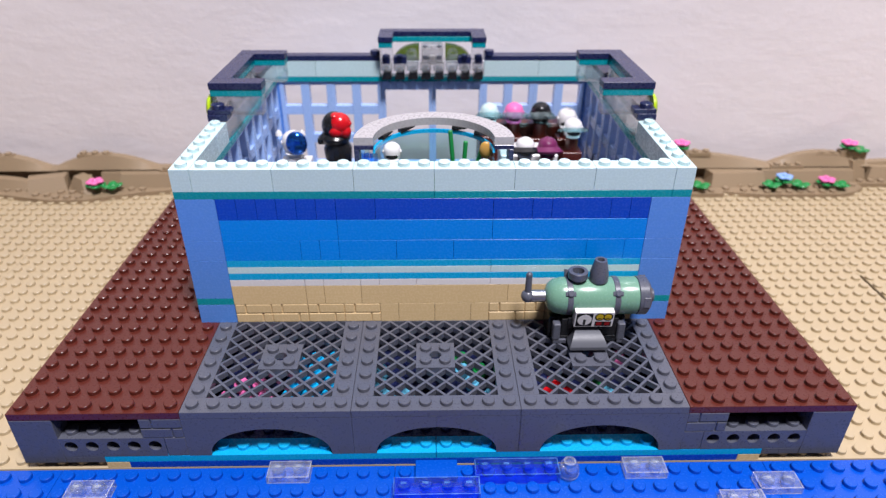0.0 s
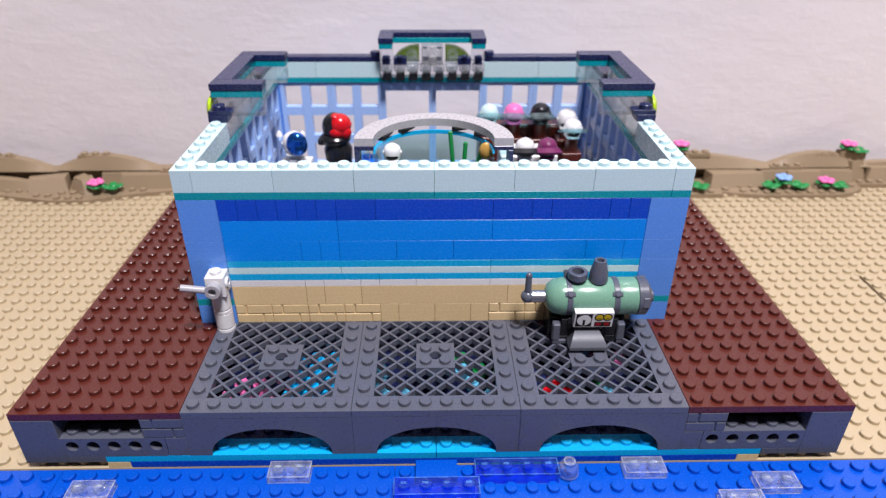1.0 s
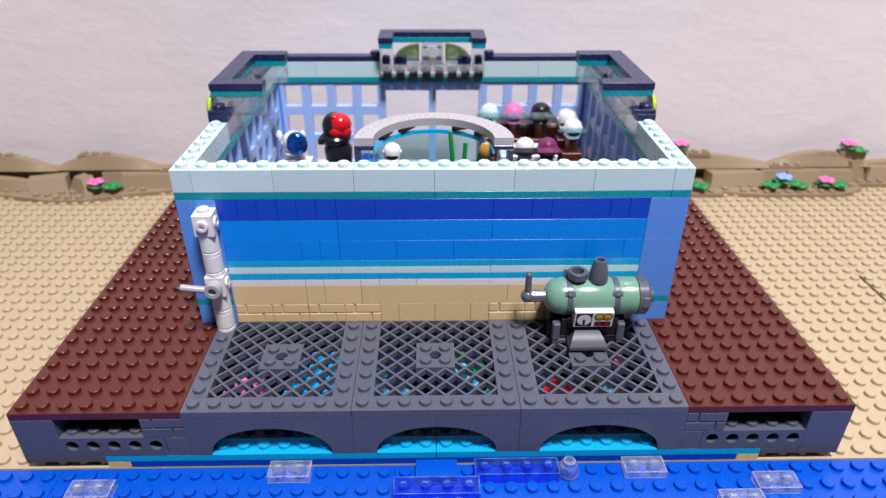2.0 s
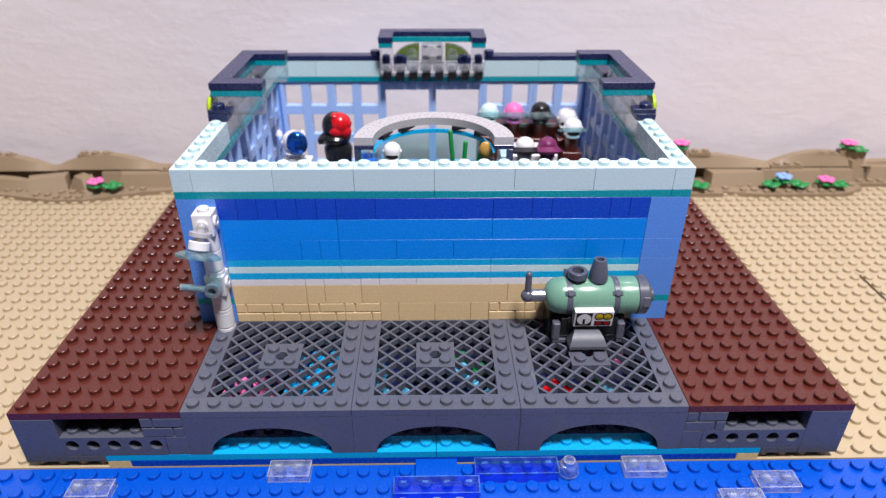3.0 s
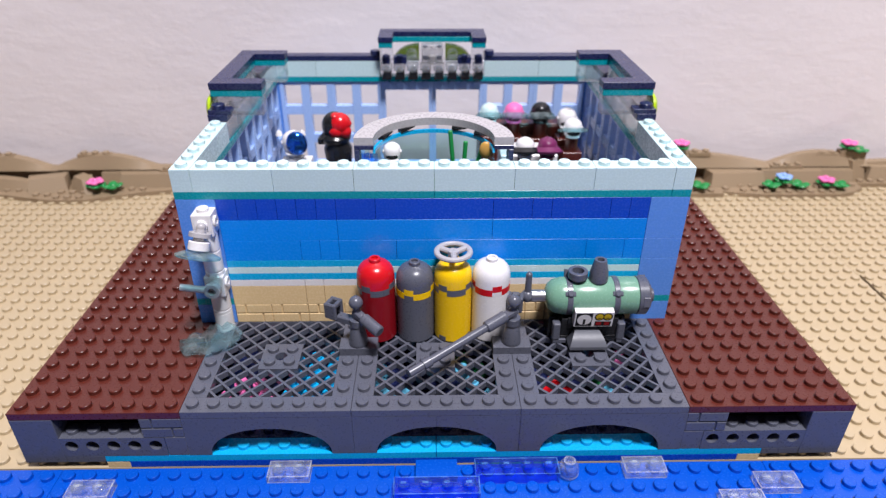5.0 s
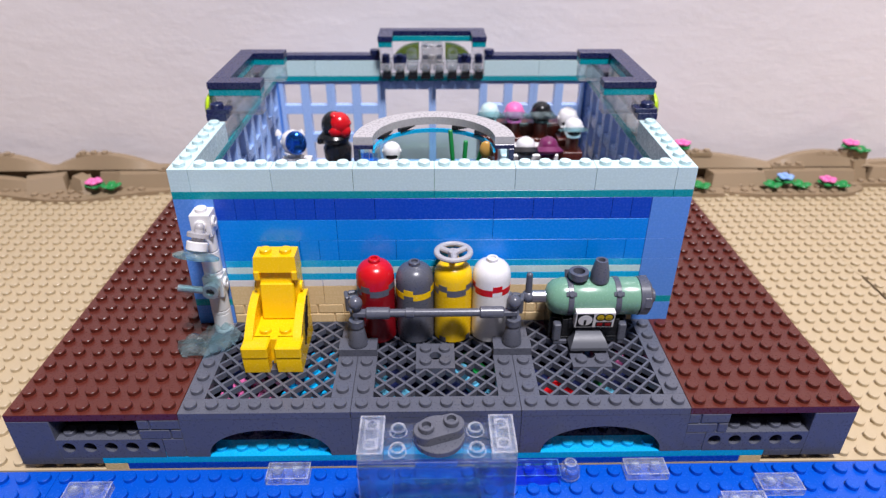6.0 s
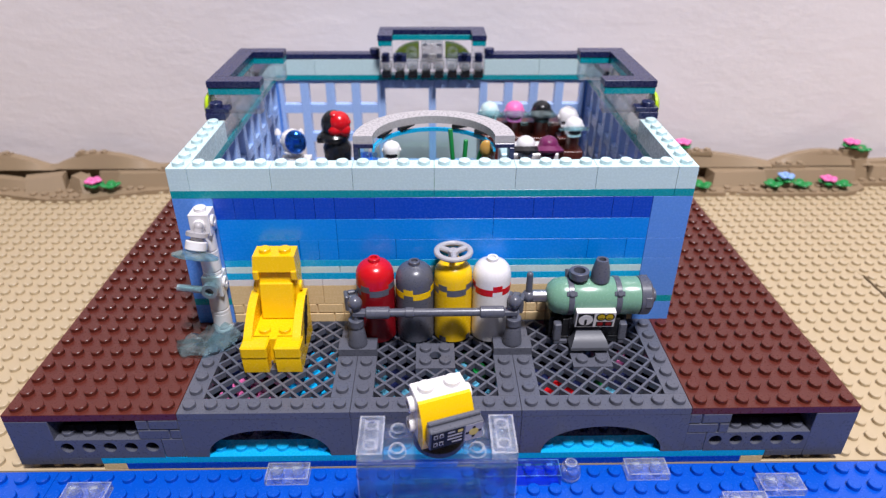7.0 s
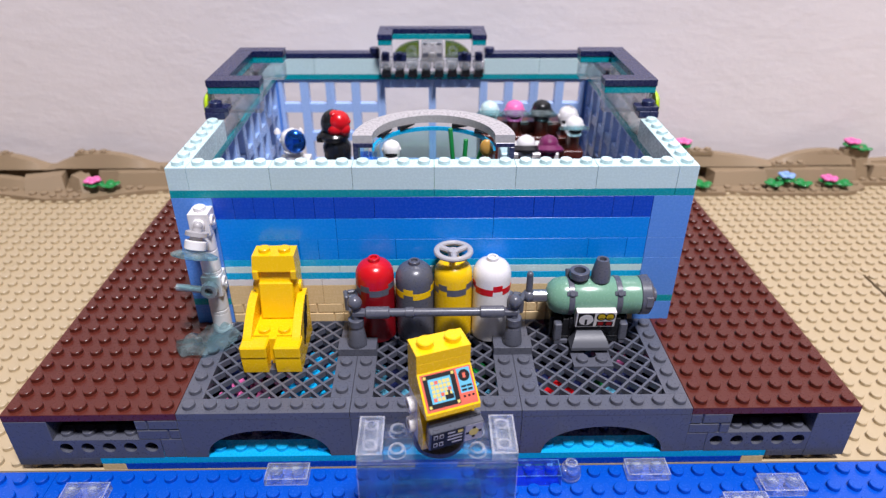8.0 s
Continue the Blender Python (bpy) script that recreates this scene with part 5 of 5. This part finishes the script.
def bottle(x, cut, body, low, band, turn, label, wheel=False, foot=None):
    y = 47.9
    b = thing("gas_bottle", x, y, DECK, label, "bottle", group="gas bottles")
    z, r = DECK + 0.1, 7.9
    part("lower_shell", Geo().lathe([(7.3, 0), (r, 0.5), (r, 23.3 - cut), (7.7, 23.5 - cut)], 32, x, y, z), low, b)
    part("dome", Geo().lathe([(7.7, 26.3), (r, 26.5), (r, 29.8), (7.65, 31.8), (7.0, 33.4), (5.9, 34.8), (4.4, 35.8), (2.6, 36.3), (2.4, 36.4), (2.4, 37.7), (2.2, 37.9), (1.4, 37.9), (1.4, 36.9), (0, 36.9)], 32, x, y, z - cut), body, b)
    g = Geo()
    edges = [turn + 90 * q + e for q in range(4) for e in (-15, 15)]
    for k, (a0, a1) in enumerate(zip(edges, edges[1:] + [edges[0] + 360])):
        up = 1.9 if k % 2 == 0 else 0.0
        shell_arc(g, x, y, r + 0.04, 23.5 + up - cut + z, 26.3 + up - cut + z, a0, a1)
    part("band", g, band, b)
    g = Geo()
    for q in range(4):
        shell_arc(g, x, y, r + 0.03, 23.3 - cut + z, 25.35 - cut + z, turn + 90 * q - 15, turn + 90 * q + 15)
    part("tooth", g, low, b)
    if foot:
        g = Geo()
        for q in range(4):
            shell_arc(g, x, y, r + 0.03, z + 0.3, z + 2.6, turn + 90 * q - 12, turn + 90 * q + 12)
        part("foot_notch", g, foot, b)
    if wheel:
        wz = z + 40.5
        w = Geo().at(Matrix.Translation((x, y, wz)))
        n, m = 30, 10
        vs, fs = [], []
        for i in range(n):
            for j in range(m):
                a, q = 2 * math.pi * i / n, 2 * math.pi * j / m
                vs.append(((6.8 + 1.25 * math.cos(q)) * math.cos(a), (6.8 + 1.25 * math.cos(q)) * math.sin(a), 1.1 * math.sin(q)))
        for i in range(n):
            for j in range(m):
                fs.append((i * m + j, (i + 1) % n * m + j, (i + 1) % n * m + (j + 1) % m, i * m + (j + 1) % m))
        w.add(vs, fs)
        for k in range(3):
            a = radians(30 + 120 * k)
            w.rod((0, 0, -0.5), (6.6 * math.cos(a), 6.6 * math.sin(a), -0.1), 1.25, 10)
        w.ring(0, 0, -1.4, 0.7, 2.2, 0.9, 16).cyl(0, 0, -3.4, -1.2, 1.6, 12).at()
        part("hand_wheel", w, M_LGREY, b, "light grey hand wheel")
    comes_in(b, 4.9, x, y, DECK)


bottle(-24.6, 0.0, M_RED, M_DRED, M_GREY, -118, "red gas bottle with dark grey band on the deck")
bottle(-8.3, 1.6, M_GREY, M_GREY, M_YELLOW, -109, "dark grey gas bottle with yellow band on the deck")
bottle(7.6, 0.0, M_YELLOW, M_YELLOW, M_GREY, -125, "yellow gas bottle with grey hand wheel on the deck", True, M_GREY)
bottle(23.6, 0.0, M_WHITE, M_WHITE, M_RED, -76, "white gas bottle with red band on the deck", False, M_LGREY)


# ---- yellow seat ----
def seat():
    s = thing("yellow_seat", -64.5, 38, DECK, "tall yellow brick pilot seat on the grate", "seat")
    x = -64.5
    g = Geo().box(x - 11.3, 28, DECK + 0.1, x + 11.3, 50, DECK + 12.6)
    g.studs(x - 8, 29, 2, 1, DECK + 12.6)
    part("base", g, M_YELLOW, s)
    side = [(22.6, DECK + 0.1), (30, DECK + 0.1), (30, DECK + 12.6), (23.2, DECK + 12.6), (21.9, DECK + 7.6)]
    for a, b in ((x - 11.5, x - 1.6), (x + 1.6, x + 11.5)):
        m = Matrix(((0, -1, 0, 0), (1, 0, 0, 0), (0, 0, 1, 0), (0, 0, 0, 1)))
        part("leg_front", Geo().at(m).prism(side, -b, -a).at(), M_YELLOW, s)
        part("front_cap", Geo().box(a - 0.3, 21.6, DECK + 7.6, b + 0.3, 29.6, DECK + 13.0, 0.6), M_YELLOW, s)
    arm = [(26, DECK + 12.6), (50, DECK + 12.6), (50, DECK + 22), (47.5, DECK + 22.6), (44, DECK + 22.3), (40, DECK + 21.2), (36, DECK + 19.4), (32, DECK + 17), (28.6, DECK + 14.6), (26.2, DECK + 13.0)]
    m = Matrix(((0, -1, 0, 0), (1, 0, 0, 0), (0, 0, 1, 0), (0, 0, 0, 1)))
    for k, (a, b) in enumerate(((x - 11.3, x - 8.0), (x + 8.0, x + 11.3))):
        arm_ob = part("armrest", Geo().at(m).prism(arm, -b, -a).at(), M_YELLOW, s)
        if k:
            for q in range(3):
                g = Geo()
                for i in range(6):
                    t0 = i / 6
                    g.rod((b + 0.05, 33 + 3 * q + 5 * t0, DECK + 6 + 12 * t0 + 2 * q), (b + 0.05, 33 + 3 * q + 5 * (t0 + 0.17) + 0.8 * (i % 2), DECK + 8 + 12 * t0 + 2 * q), 0.5, 6, 0.05)
                part("black_stripe", g, M_PRINT_BLACK, arm_ob)
    m = Matrix.Translation((x, 42.5, DECK + 12.4)) @ Matrix.Rotation(radians(-10), 4, "X")
    part("backrest", Geo().at(m).box(-7.0, 0, 0, 7.0, 4, 22.5, 0.3).box(-6.9, -1.6, 0.2, 6.9, 0.4, 16.2, 0.5).at(), M_YELLOW, s)
    for a, b in ((x - 8.8, x - 6.4), (x + 6.4, x + 8.8)):
        part("back_rib", Geo().box(a, 45.6, DECK + 19, b, 53, DECK + 33), M_YELLOW, s)
        part("ear", Geo().box(a, 43.6, DECK + 30, b, 46, DECK + 34.2, 0.4), M_YELLOW, s)
    part("knob", Geo().rod((x - 9.8, 48, DECK + 25), (x + 9.8, 48, DECK + 25), 2.2, 16), M_YELLOW, s)
    g = Geo().add([(x - 8.8, 44.2, DECK + 33.6), (x + 8.8, 44.2, DECK + 33.6), (x + 8.8, 54, DECK + 31), (x - 8.8, 54, DECK + 31),
                   (x - 8.3, 45.4, DECK + 40.2), (x + 8.3, 45.4, DECK + 40.2), (x + 8.3, 54, DECK + 40.2), (x - 8.3, 54, DECK + 40.2)],
                  [(3, 2, 1, 0), (4, 5, 6, 7), (0, 1, 5, 4), (1, 2, 6, 5), (2, 3, 7, 6), (3, 0, 4, 7)])
    g.stud(x - 4, 49.6, DECK + 40.2).stud(x + 4, 49.6, DECK + 40.2)
    part("headrest", g, M_YELLOW, s)
    comes_in(s, 5.5, x, 38, DECK)


seat()


# ---- clear block with the control console ----
def clear_block():
    b = thing("clear_block", 0, -36, P, "clear transparent block standing in the water", "block")
    z = 51.2
    part("front_panel", Geo().box(-23.9, -44, P + 1.8, 23.9, -42.6, z - P, 0.3), M_PANEL, b)
    part("back_panel", Geo().box(-23.9, -29.4, P + 1.8, 23.9, -28, z - P, 0.3), M_PANEL, b)
    for s in (-1, 1):
        part("side_panel", Geo().box(min(s * 23.9, s * 22.5), -42.5, P + 1.8, max(s * 23.9, s * 22.5), -29.5, z - P, 0.3), M_PANEL, b)
        part("end_tile", Geo().box(min(s * 16.1, s * 23.9), -43.9, z + 0.05, max(s * 16.1, s * 23.9), -28.1, z + P, 0.3), M_FROST, b)
        # Thin whitish bars draw the tile's edge glints and its inner outline.
        g = Geo()
        a, b_ = sorted((s * 16.1, s * 23.9))
        for x0, y0, x1, y1 in ((a, -43.9, b_, -43.3), (a, -28.7, b_, -28.1), (a, -43.3, a + 0.6, -28.7), (b_ - 0.6, -43.3, b_, -28.7),
                               (a + 1.7, -42.0, a + 2.1, -30.0), (b_ - 2.1, -42.0, b_ - 1.7, -30.0), (a + 2.1, -42.0, b_ - 2.1, -41.6), (a + 2.1, -30.4, b_ - 2.1, -30.0)):
            g.box(x0, y0, z + P + 0.02, x1, y1, z + P + 0.12, 0)
        for y0 in (-40, -32):
            g.ring((a + b_) / 2, y0, z + P + 0.02, z + P + 0.12, 2.2, 1.5, 18, 0.02)
        part("tile_edge", g, M_EDGE_GLINT, b, "whitish edge glints and inner outline drawn on the tile")
    # Pale strip draws the glint along the block's front top edge.
    part("rim_edge", Geo().box(-23.9, -44.06, z - 0.5, 23.9, -44.01, z - 0.05, 0), M_EDGE_GLINT, b)
    g = Geo().box(-23.9, -44, z - P + 0.05, 23.9, -28, z, 0.25)
    for x in (-12, 12):
        for y in (-40, -32):
            g.ring(x, y, z, z + 1.7, 2.4, 1.5, 18)
    part("top_plate", g, M_PANEL, b)
    # Whitish rings and strips draw glints on the studs and front corners.
    g = Geo()
    for x in (-12, 12):
        for y in (-40, -32):
            g.ring(x, y, z + 1.7, z + 1.82, 2.4, 1.6, 18, 0.02).ring(x, y, z + 0.02, z + 0.14, 2.9, 2.45, 18, 0.02)
    for x in (-24.02, 23.6):
        g.box(x, -44.1, P + 1.8, x + 0.42, -44.02, z - 0.6, 0)
    part("stud_edge", g, M_EDGE_GLINT, b, "whitish glints drawn on the studs and front corners")
    comes_in(b, 5.7, 0, -36, P + 1.8)


clear_block()


def console():
    z = 51.3
    c = thing("control_console", 0.6, -36, z, "yellow control console with a printed screen on a round foot", "console")
    m = Matrix.Translation((0.6, -36, 0)) @ Matrix.Rotation(radians(19), 4, "Z")

    def G():
        return Geo().at(m)
    M0 = (0.6, -36)
    g = Geo().lathe([(6.6, 0), (6.6, 1.0), (7.7, 1.2), (7.9, 1.4), (7.9, P - 0.2), (7.7, P)], 30, *M0, z).stud(M0[0] + 0.1, M0[1], z + P)
    comes_in(part("round_foot", g, M_GREY, c), 5.8, *M0, z)
    z1 = z + P
    g = G().lathe([(4.0, 0), (4.0, P - 0.2), (3.8, P)], 20, -4, 0, z1).lathe([(4.0, 0), (4.0, P - 0.2), (3.8, P)], 20, 4, 0, z1).box(-4.2, -3.98, z1, 4.2, 3.98, z1 + P - 0.02, 0.15)
    g.ring(-4, 0, z1 + P, z1 + P + 1.7, 2.4, 1.5, 18).ring(4, 0, z1 + P, z1 + P + 1.7, 2.4, 1.5, 18)
    comes_in(part("oval_plate", g.at(), M_GREY, c), 6.0, *M0, z1)
    z2 = z1 + P
    g = G().box(-7.9, -3.9, z2 + 0.05, 7.9, 3.9, z2 + 16, 0.25).stud(-4, 0, z2 + 16).stud(4, 0, z2 + 16)
    for h in (4.0, 11.6):
        for x in (-4, 4):
            q = m @ Matrix.Translation((x, 0, z2 + h)) @ Matrix.Rotation(radians(90), 4, "X")
            g.at(q).ring(0, 0, 3.8, 5.6, 2.4, 1.4, 18)
        for a in (90, -90):
            q = m @ Matrix.Translation((0, 0, z2 + h)) @ Matrix.Rotation(radians(a), 4, "Z") @ Matrix.Rotation(radians(90), 4, "X")
            g.at(q).ring(0, 0, 7.8, 9.6, 2.4, 1.4, 18)
    comes_in(part("side_stud_brick", g.at(), M_WHITE, c, "white brick with studs on its sides"), 6.3, *M0, z2)
    # yellow front piece
    side = [(-3.95, z2 + 0.2), (-3.95, z2 + 15.8), (-5.0, z2 + 15.6), (-8.4, z2 + 9.8), (-8.4, z2 + 4.0), (-7.2, z2 + 0.2)]
    t = m @ Matrix(((0, 1, 0, 0), (1, 0, 0, 0), (0, 0, 1, 0), (0, 0, 0, 1)))
    vs = [(y, x, h) for x in (-7.9, 7.9) for y, h in side]
    n = len(side)
    g = Geo().at(t).add(vs, [tuple(range(n)), tuple(range(2 * n - 1, n - 1, -1))] + [((k + 1) % n, k, n + k, n + (k + 1) % n) for k in range(n)])
    for x in (-4, 4):
        q = m @ Matrix.Translation((x, 0, z2 + 6.0)) @ Matrix.Rotation(radians(90), 4, "X")
        g.at(q).cyl(0, 0, 8.3, 10.1, 2.4, 18)
    comes_in(part("front_slope", g.at(), M_YELLOW, c), 6.6, *M0, z2)
    # grey dashboard with printed controls
    q = m @ Matrix.Translation((1.0, -10.1, z2 + 7.6)) @ Matrix.Rotation(radians(8), 4, "X")
    dash = part("dashboard", Geo().at(q).box(-8.0, -1.9, -3.8, 8.0, 1.8, 3.8, 0.3).box(-7.9, 0.2, 3.6, 7.9, 1.7, 4.9, 0.3).at(), M_GREY, c, "grey dashboard with printed switches")

    def stamp(name, x0, z0, x1, z1_, mat, parent, base, lift=0.05):
        return part(name, Geo().at(base).box(x0, -lift, z0, x1, 0.4, z1_, 0.03).at(), mat, parent)
    f = q @ Matrix.Translation((0, -1.9, 0))
    stamp("switch_field", -7.6, -3.5, 2.1, 3.5, M_PRINT_BLACK, dash, f)
    for x in (-6.9, -5.2):
        for h in (-2.4, 0.9):
            stamp("switch", x, h, x + 1.2, h + 1.7, M_LGREY, dash, f, 0.09)
            stamp("switch_face", x + 0.25, h + 0.3, x + 0.95, h + 1.4, M_PRINT_BLACK, dash, f, 0.13)
    stamp("lamp_bar", 0.2, 1.6, 1.7, 2.6, M_PRINT_CREAM, dash, f, 0.09)
    for h, a, b in ((0.5, -2.8, 1.6), (-0.9, -2.8, 1.6), (-2.4, -1.4, 1.6), (2.0, -2.8, -0.6)):
        stamp("dash_bar", a, h, b, h + 0.6, M_LGREY, dash, f, 0.09)
    stamp("key_pad", 2.5, -3.5, 7.8, 3.5, M_LGREY, dash, f)
    g = Geo().at(f @ Matrix.Translation((5.1, 0, 0)) @ Matrix.Rotation(radians(90), 4, "X"))
    g.cyl(0, 0, -0.2, 0.10, 1.5, 20, 0.02)
    part("knob_print", g.at(), M_PRINT_CREAM, dash)
    g = Geo()
    for a in range(4):
        g.at(f @ Matrix.Translation((5.1, 0, 0)) @ Matrix.Rotation(radians(90 * a), 4, "Y")).box(1.4, -0.1, -0.45, 2.4, 0.3, 0.45, 0.02)
    part("knob_marks", g.at(), M_PRINT_BLACK, dash)
    comes_in(dash, 6.9, *M0, z2 + 2)
    # yellow slope with the screen
    z3 = z2 + 16
    side = [(3.95, z3 + 0.05), (3.95, z3 + B), (-3.95, z3 + B), (-11.9, z3 + 1.6), (-11.9, z3 + 0.05)]
    n = len(side)
    vs = [(y, x, h) for x in (-7.9, 7.9) for y, h in side]
    g = Geo().at(t).add(vs, [tuple(range(n)), tuple(range(2 * n - 1, n - 1, -1))] + [((k + 1) % n, k, n + k, n + (k + 1) % n) for k in range(n)])
    g.at(m).stud(-4, 0, z3 + B).stud(4, 0, z3 + B)
    slope = part("screen_slope", g.at(), M_YELLOW, c, "yellow slope with printed map screen")
    # print frame: x across, z up the slope, y out of it
    f = m @ Matrix.Translation((0, -7.93, z3 + 5.6)) @ Matrix.Rotation(radians(-44.9), 4, "X")
    stamp("print_field", -7.3, -5.1, 7.5, 5.2, M_PRINT_SALMON, slope, f, 0.04)
    stamp("screen_frame", -6.7, -4.4, 2.6, 4.8, M_PRINT_BLACK, slope, f, 0.08)
    stamp("screen", -5.4, -3.1, 1.2, 3.6, M_PRINT_SKY, slope, f, 0.12)
    for i in range(5):
        for j in range(5):
            if (i, j) not in ((3, 0), (4, 0)):
                stamp("map_dot", -4.8 + 1.15 * i, -2.6 + 1.15 * j, -3.85 + 1.15 * i, -1.65 + 1.15 * j, M_PRINT_CREAM if (i * 3 + j) % 7 else M_PRINT_SALMON, slope, f, 0.15)
    stamp("vessel", -1.4, -2.6, 1.0, -1.3, M_PRINT_BLACK, slope, f, 0.17)
    stamp("mast", -0.5, -1.4, 0.2, -0.2, M_PRINT_BLACK, slope, f, 0.17)
    for x, h in ((-6.1, -3.8), (2.0, -3.8), (-6.1, 4.2), (2.0, 4.2)):
        stamp("bolt_print", x - 0.4, h - 0.4, x + 0.4, h + 0.4, M_PRINT_CREAM, slope, f, 0.12)
    stamp("side_field", 3.2, -4.4, 7.0, 4.8, M_PRINT_SKY, slope, f, 0.07)
    g = Geo().at(f @ Matrix.Translation((5.1, 0, 2.7)) @ Matrix.Rotation(radians(90), 4, "X")).cyl(0, 0, -0.2, 0.12, 1.65, 16, 0.02)
    part("meter", g.at(), M_PRINT_BLACK, slope)
    stamp("meter_hand", 4.7, 2.0, 5.5, 3.4, M_PRINT_SALMON, slope, f, 0.16)
    for x in (3.6, 5.3):
        for h in (-0.9, 0.1):
            stamp("side_bar", x, h - 0.6, x + 1.4, h, M_PRINT_BLACK, slope, f, 0.12)
    stamp("lower_field", 3.2, -4.4, 7.0, -1.9, M_PRINT_SALMON, slope, f, 0.10)
    for x in (3.6, 4.9, 6.1):
        stamp("side_dot", x, -3.2, x + 0.7, -2.6, M_PRINT_BLACK, slope, f, 0.13)
    comes_in(slope, 7.2, *M0, z3)
    for k, tt in enumerate((7.5, 7.8)):
        zz = z3 + B + P * k
        g = G().box(-7.9, -3.95, zz + 0.02, 7.9, 3.95, zz + P, 0.07).stud(-4, 0, zz + P).stud(4, 0, zz + P)
        comes_in(part("top_plate", g.at(), M_YELLOW, c), tt, *M0, zz)


console()


def motions():
    for ob, t, home, off, then in MOVES:
        here = pose(*home)
        away = pose(*[h + o * 0.001 for h, o in zip(home, off)])
        rows = [(0.0, away), (t - 2.0 / FPS, away), (t - 1.0 / FPS, here)]
        for later, degrees in then:
            rows += [(later - 2.0 / FPS, here)]
            here = pose(*home, 0, 0, degrees)
            rows += [(later - 1.0 / FPS, here)]
        walk(ob, rows + [(8.0, here)])
    swing()


motions()
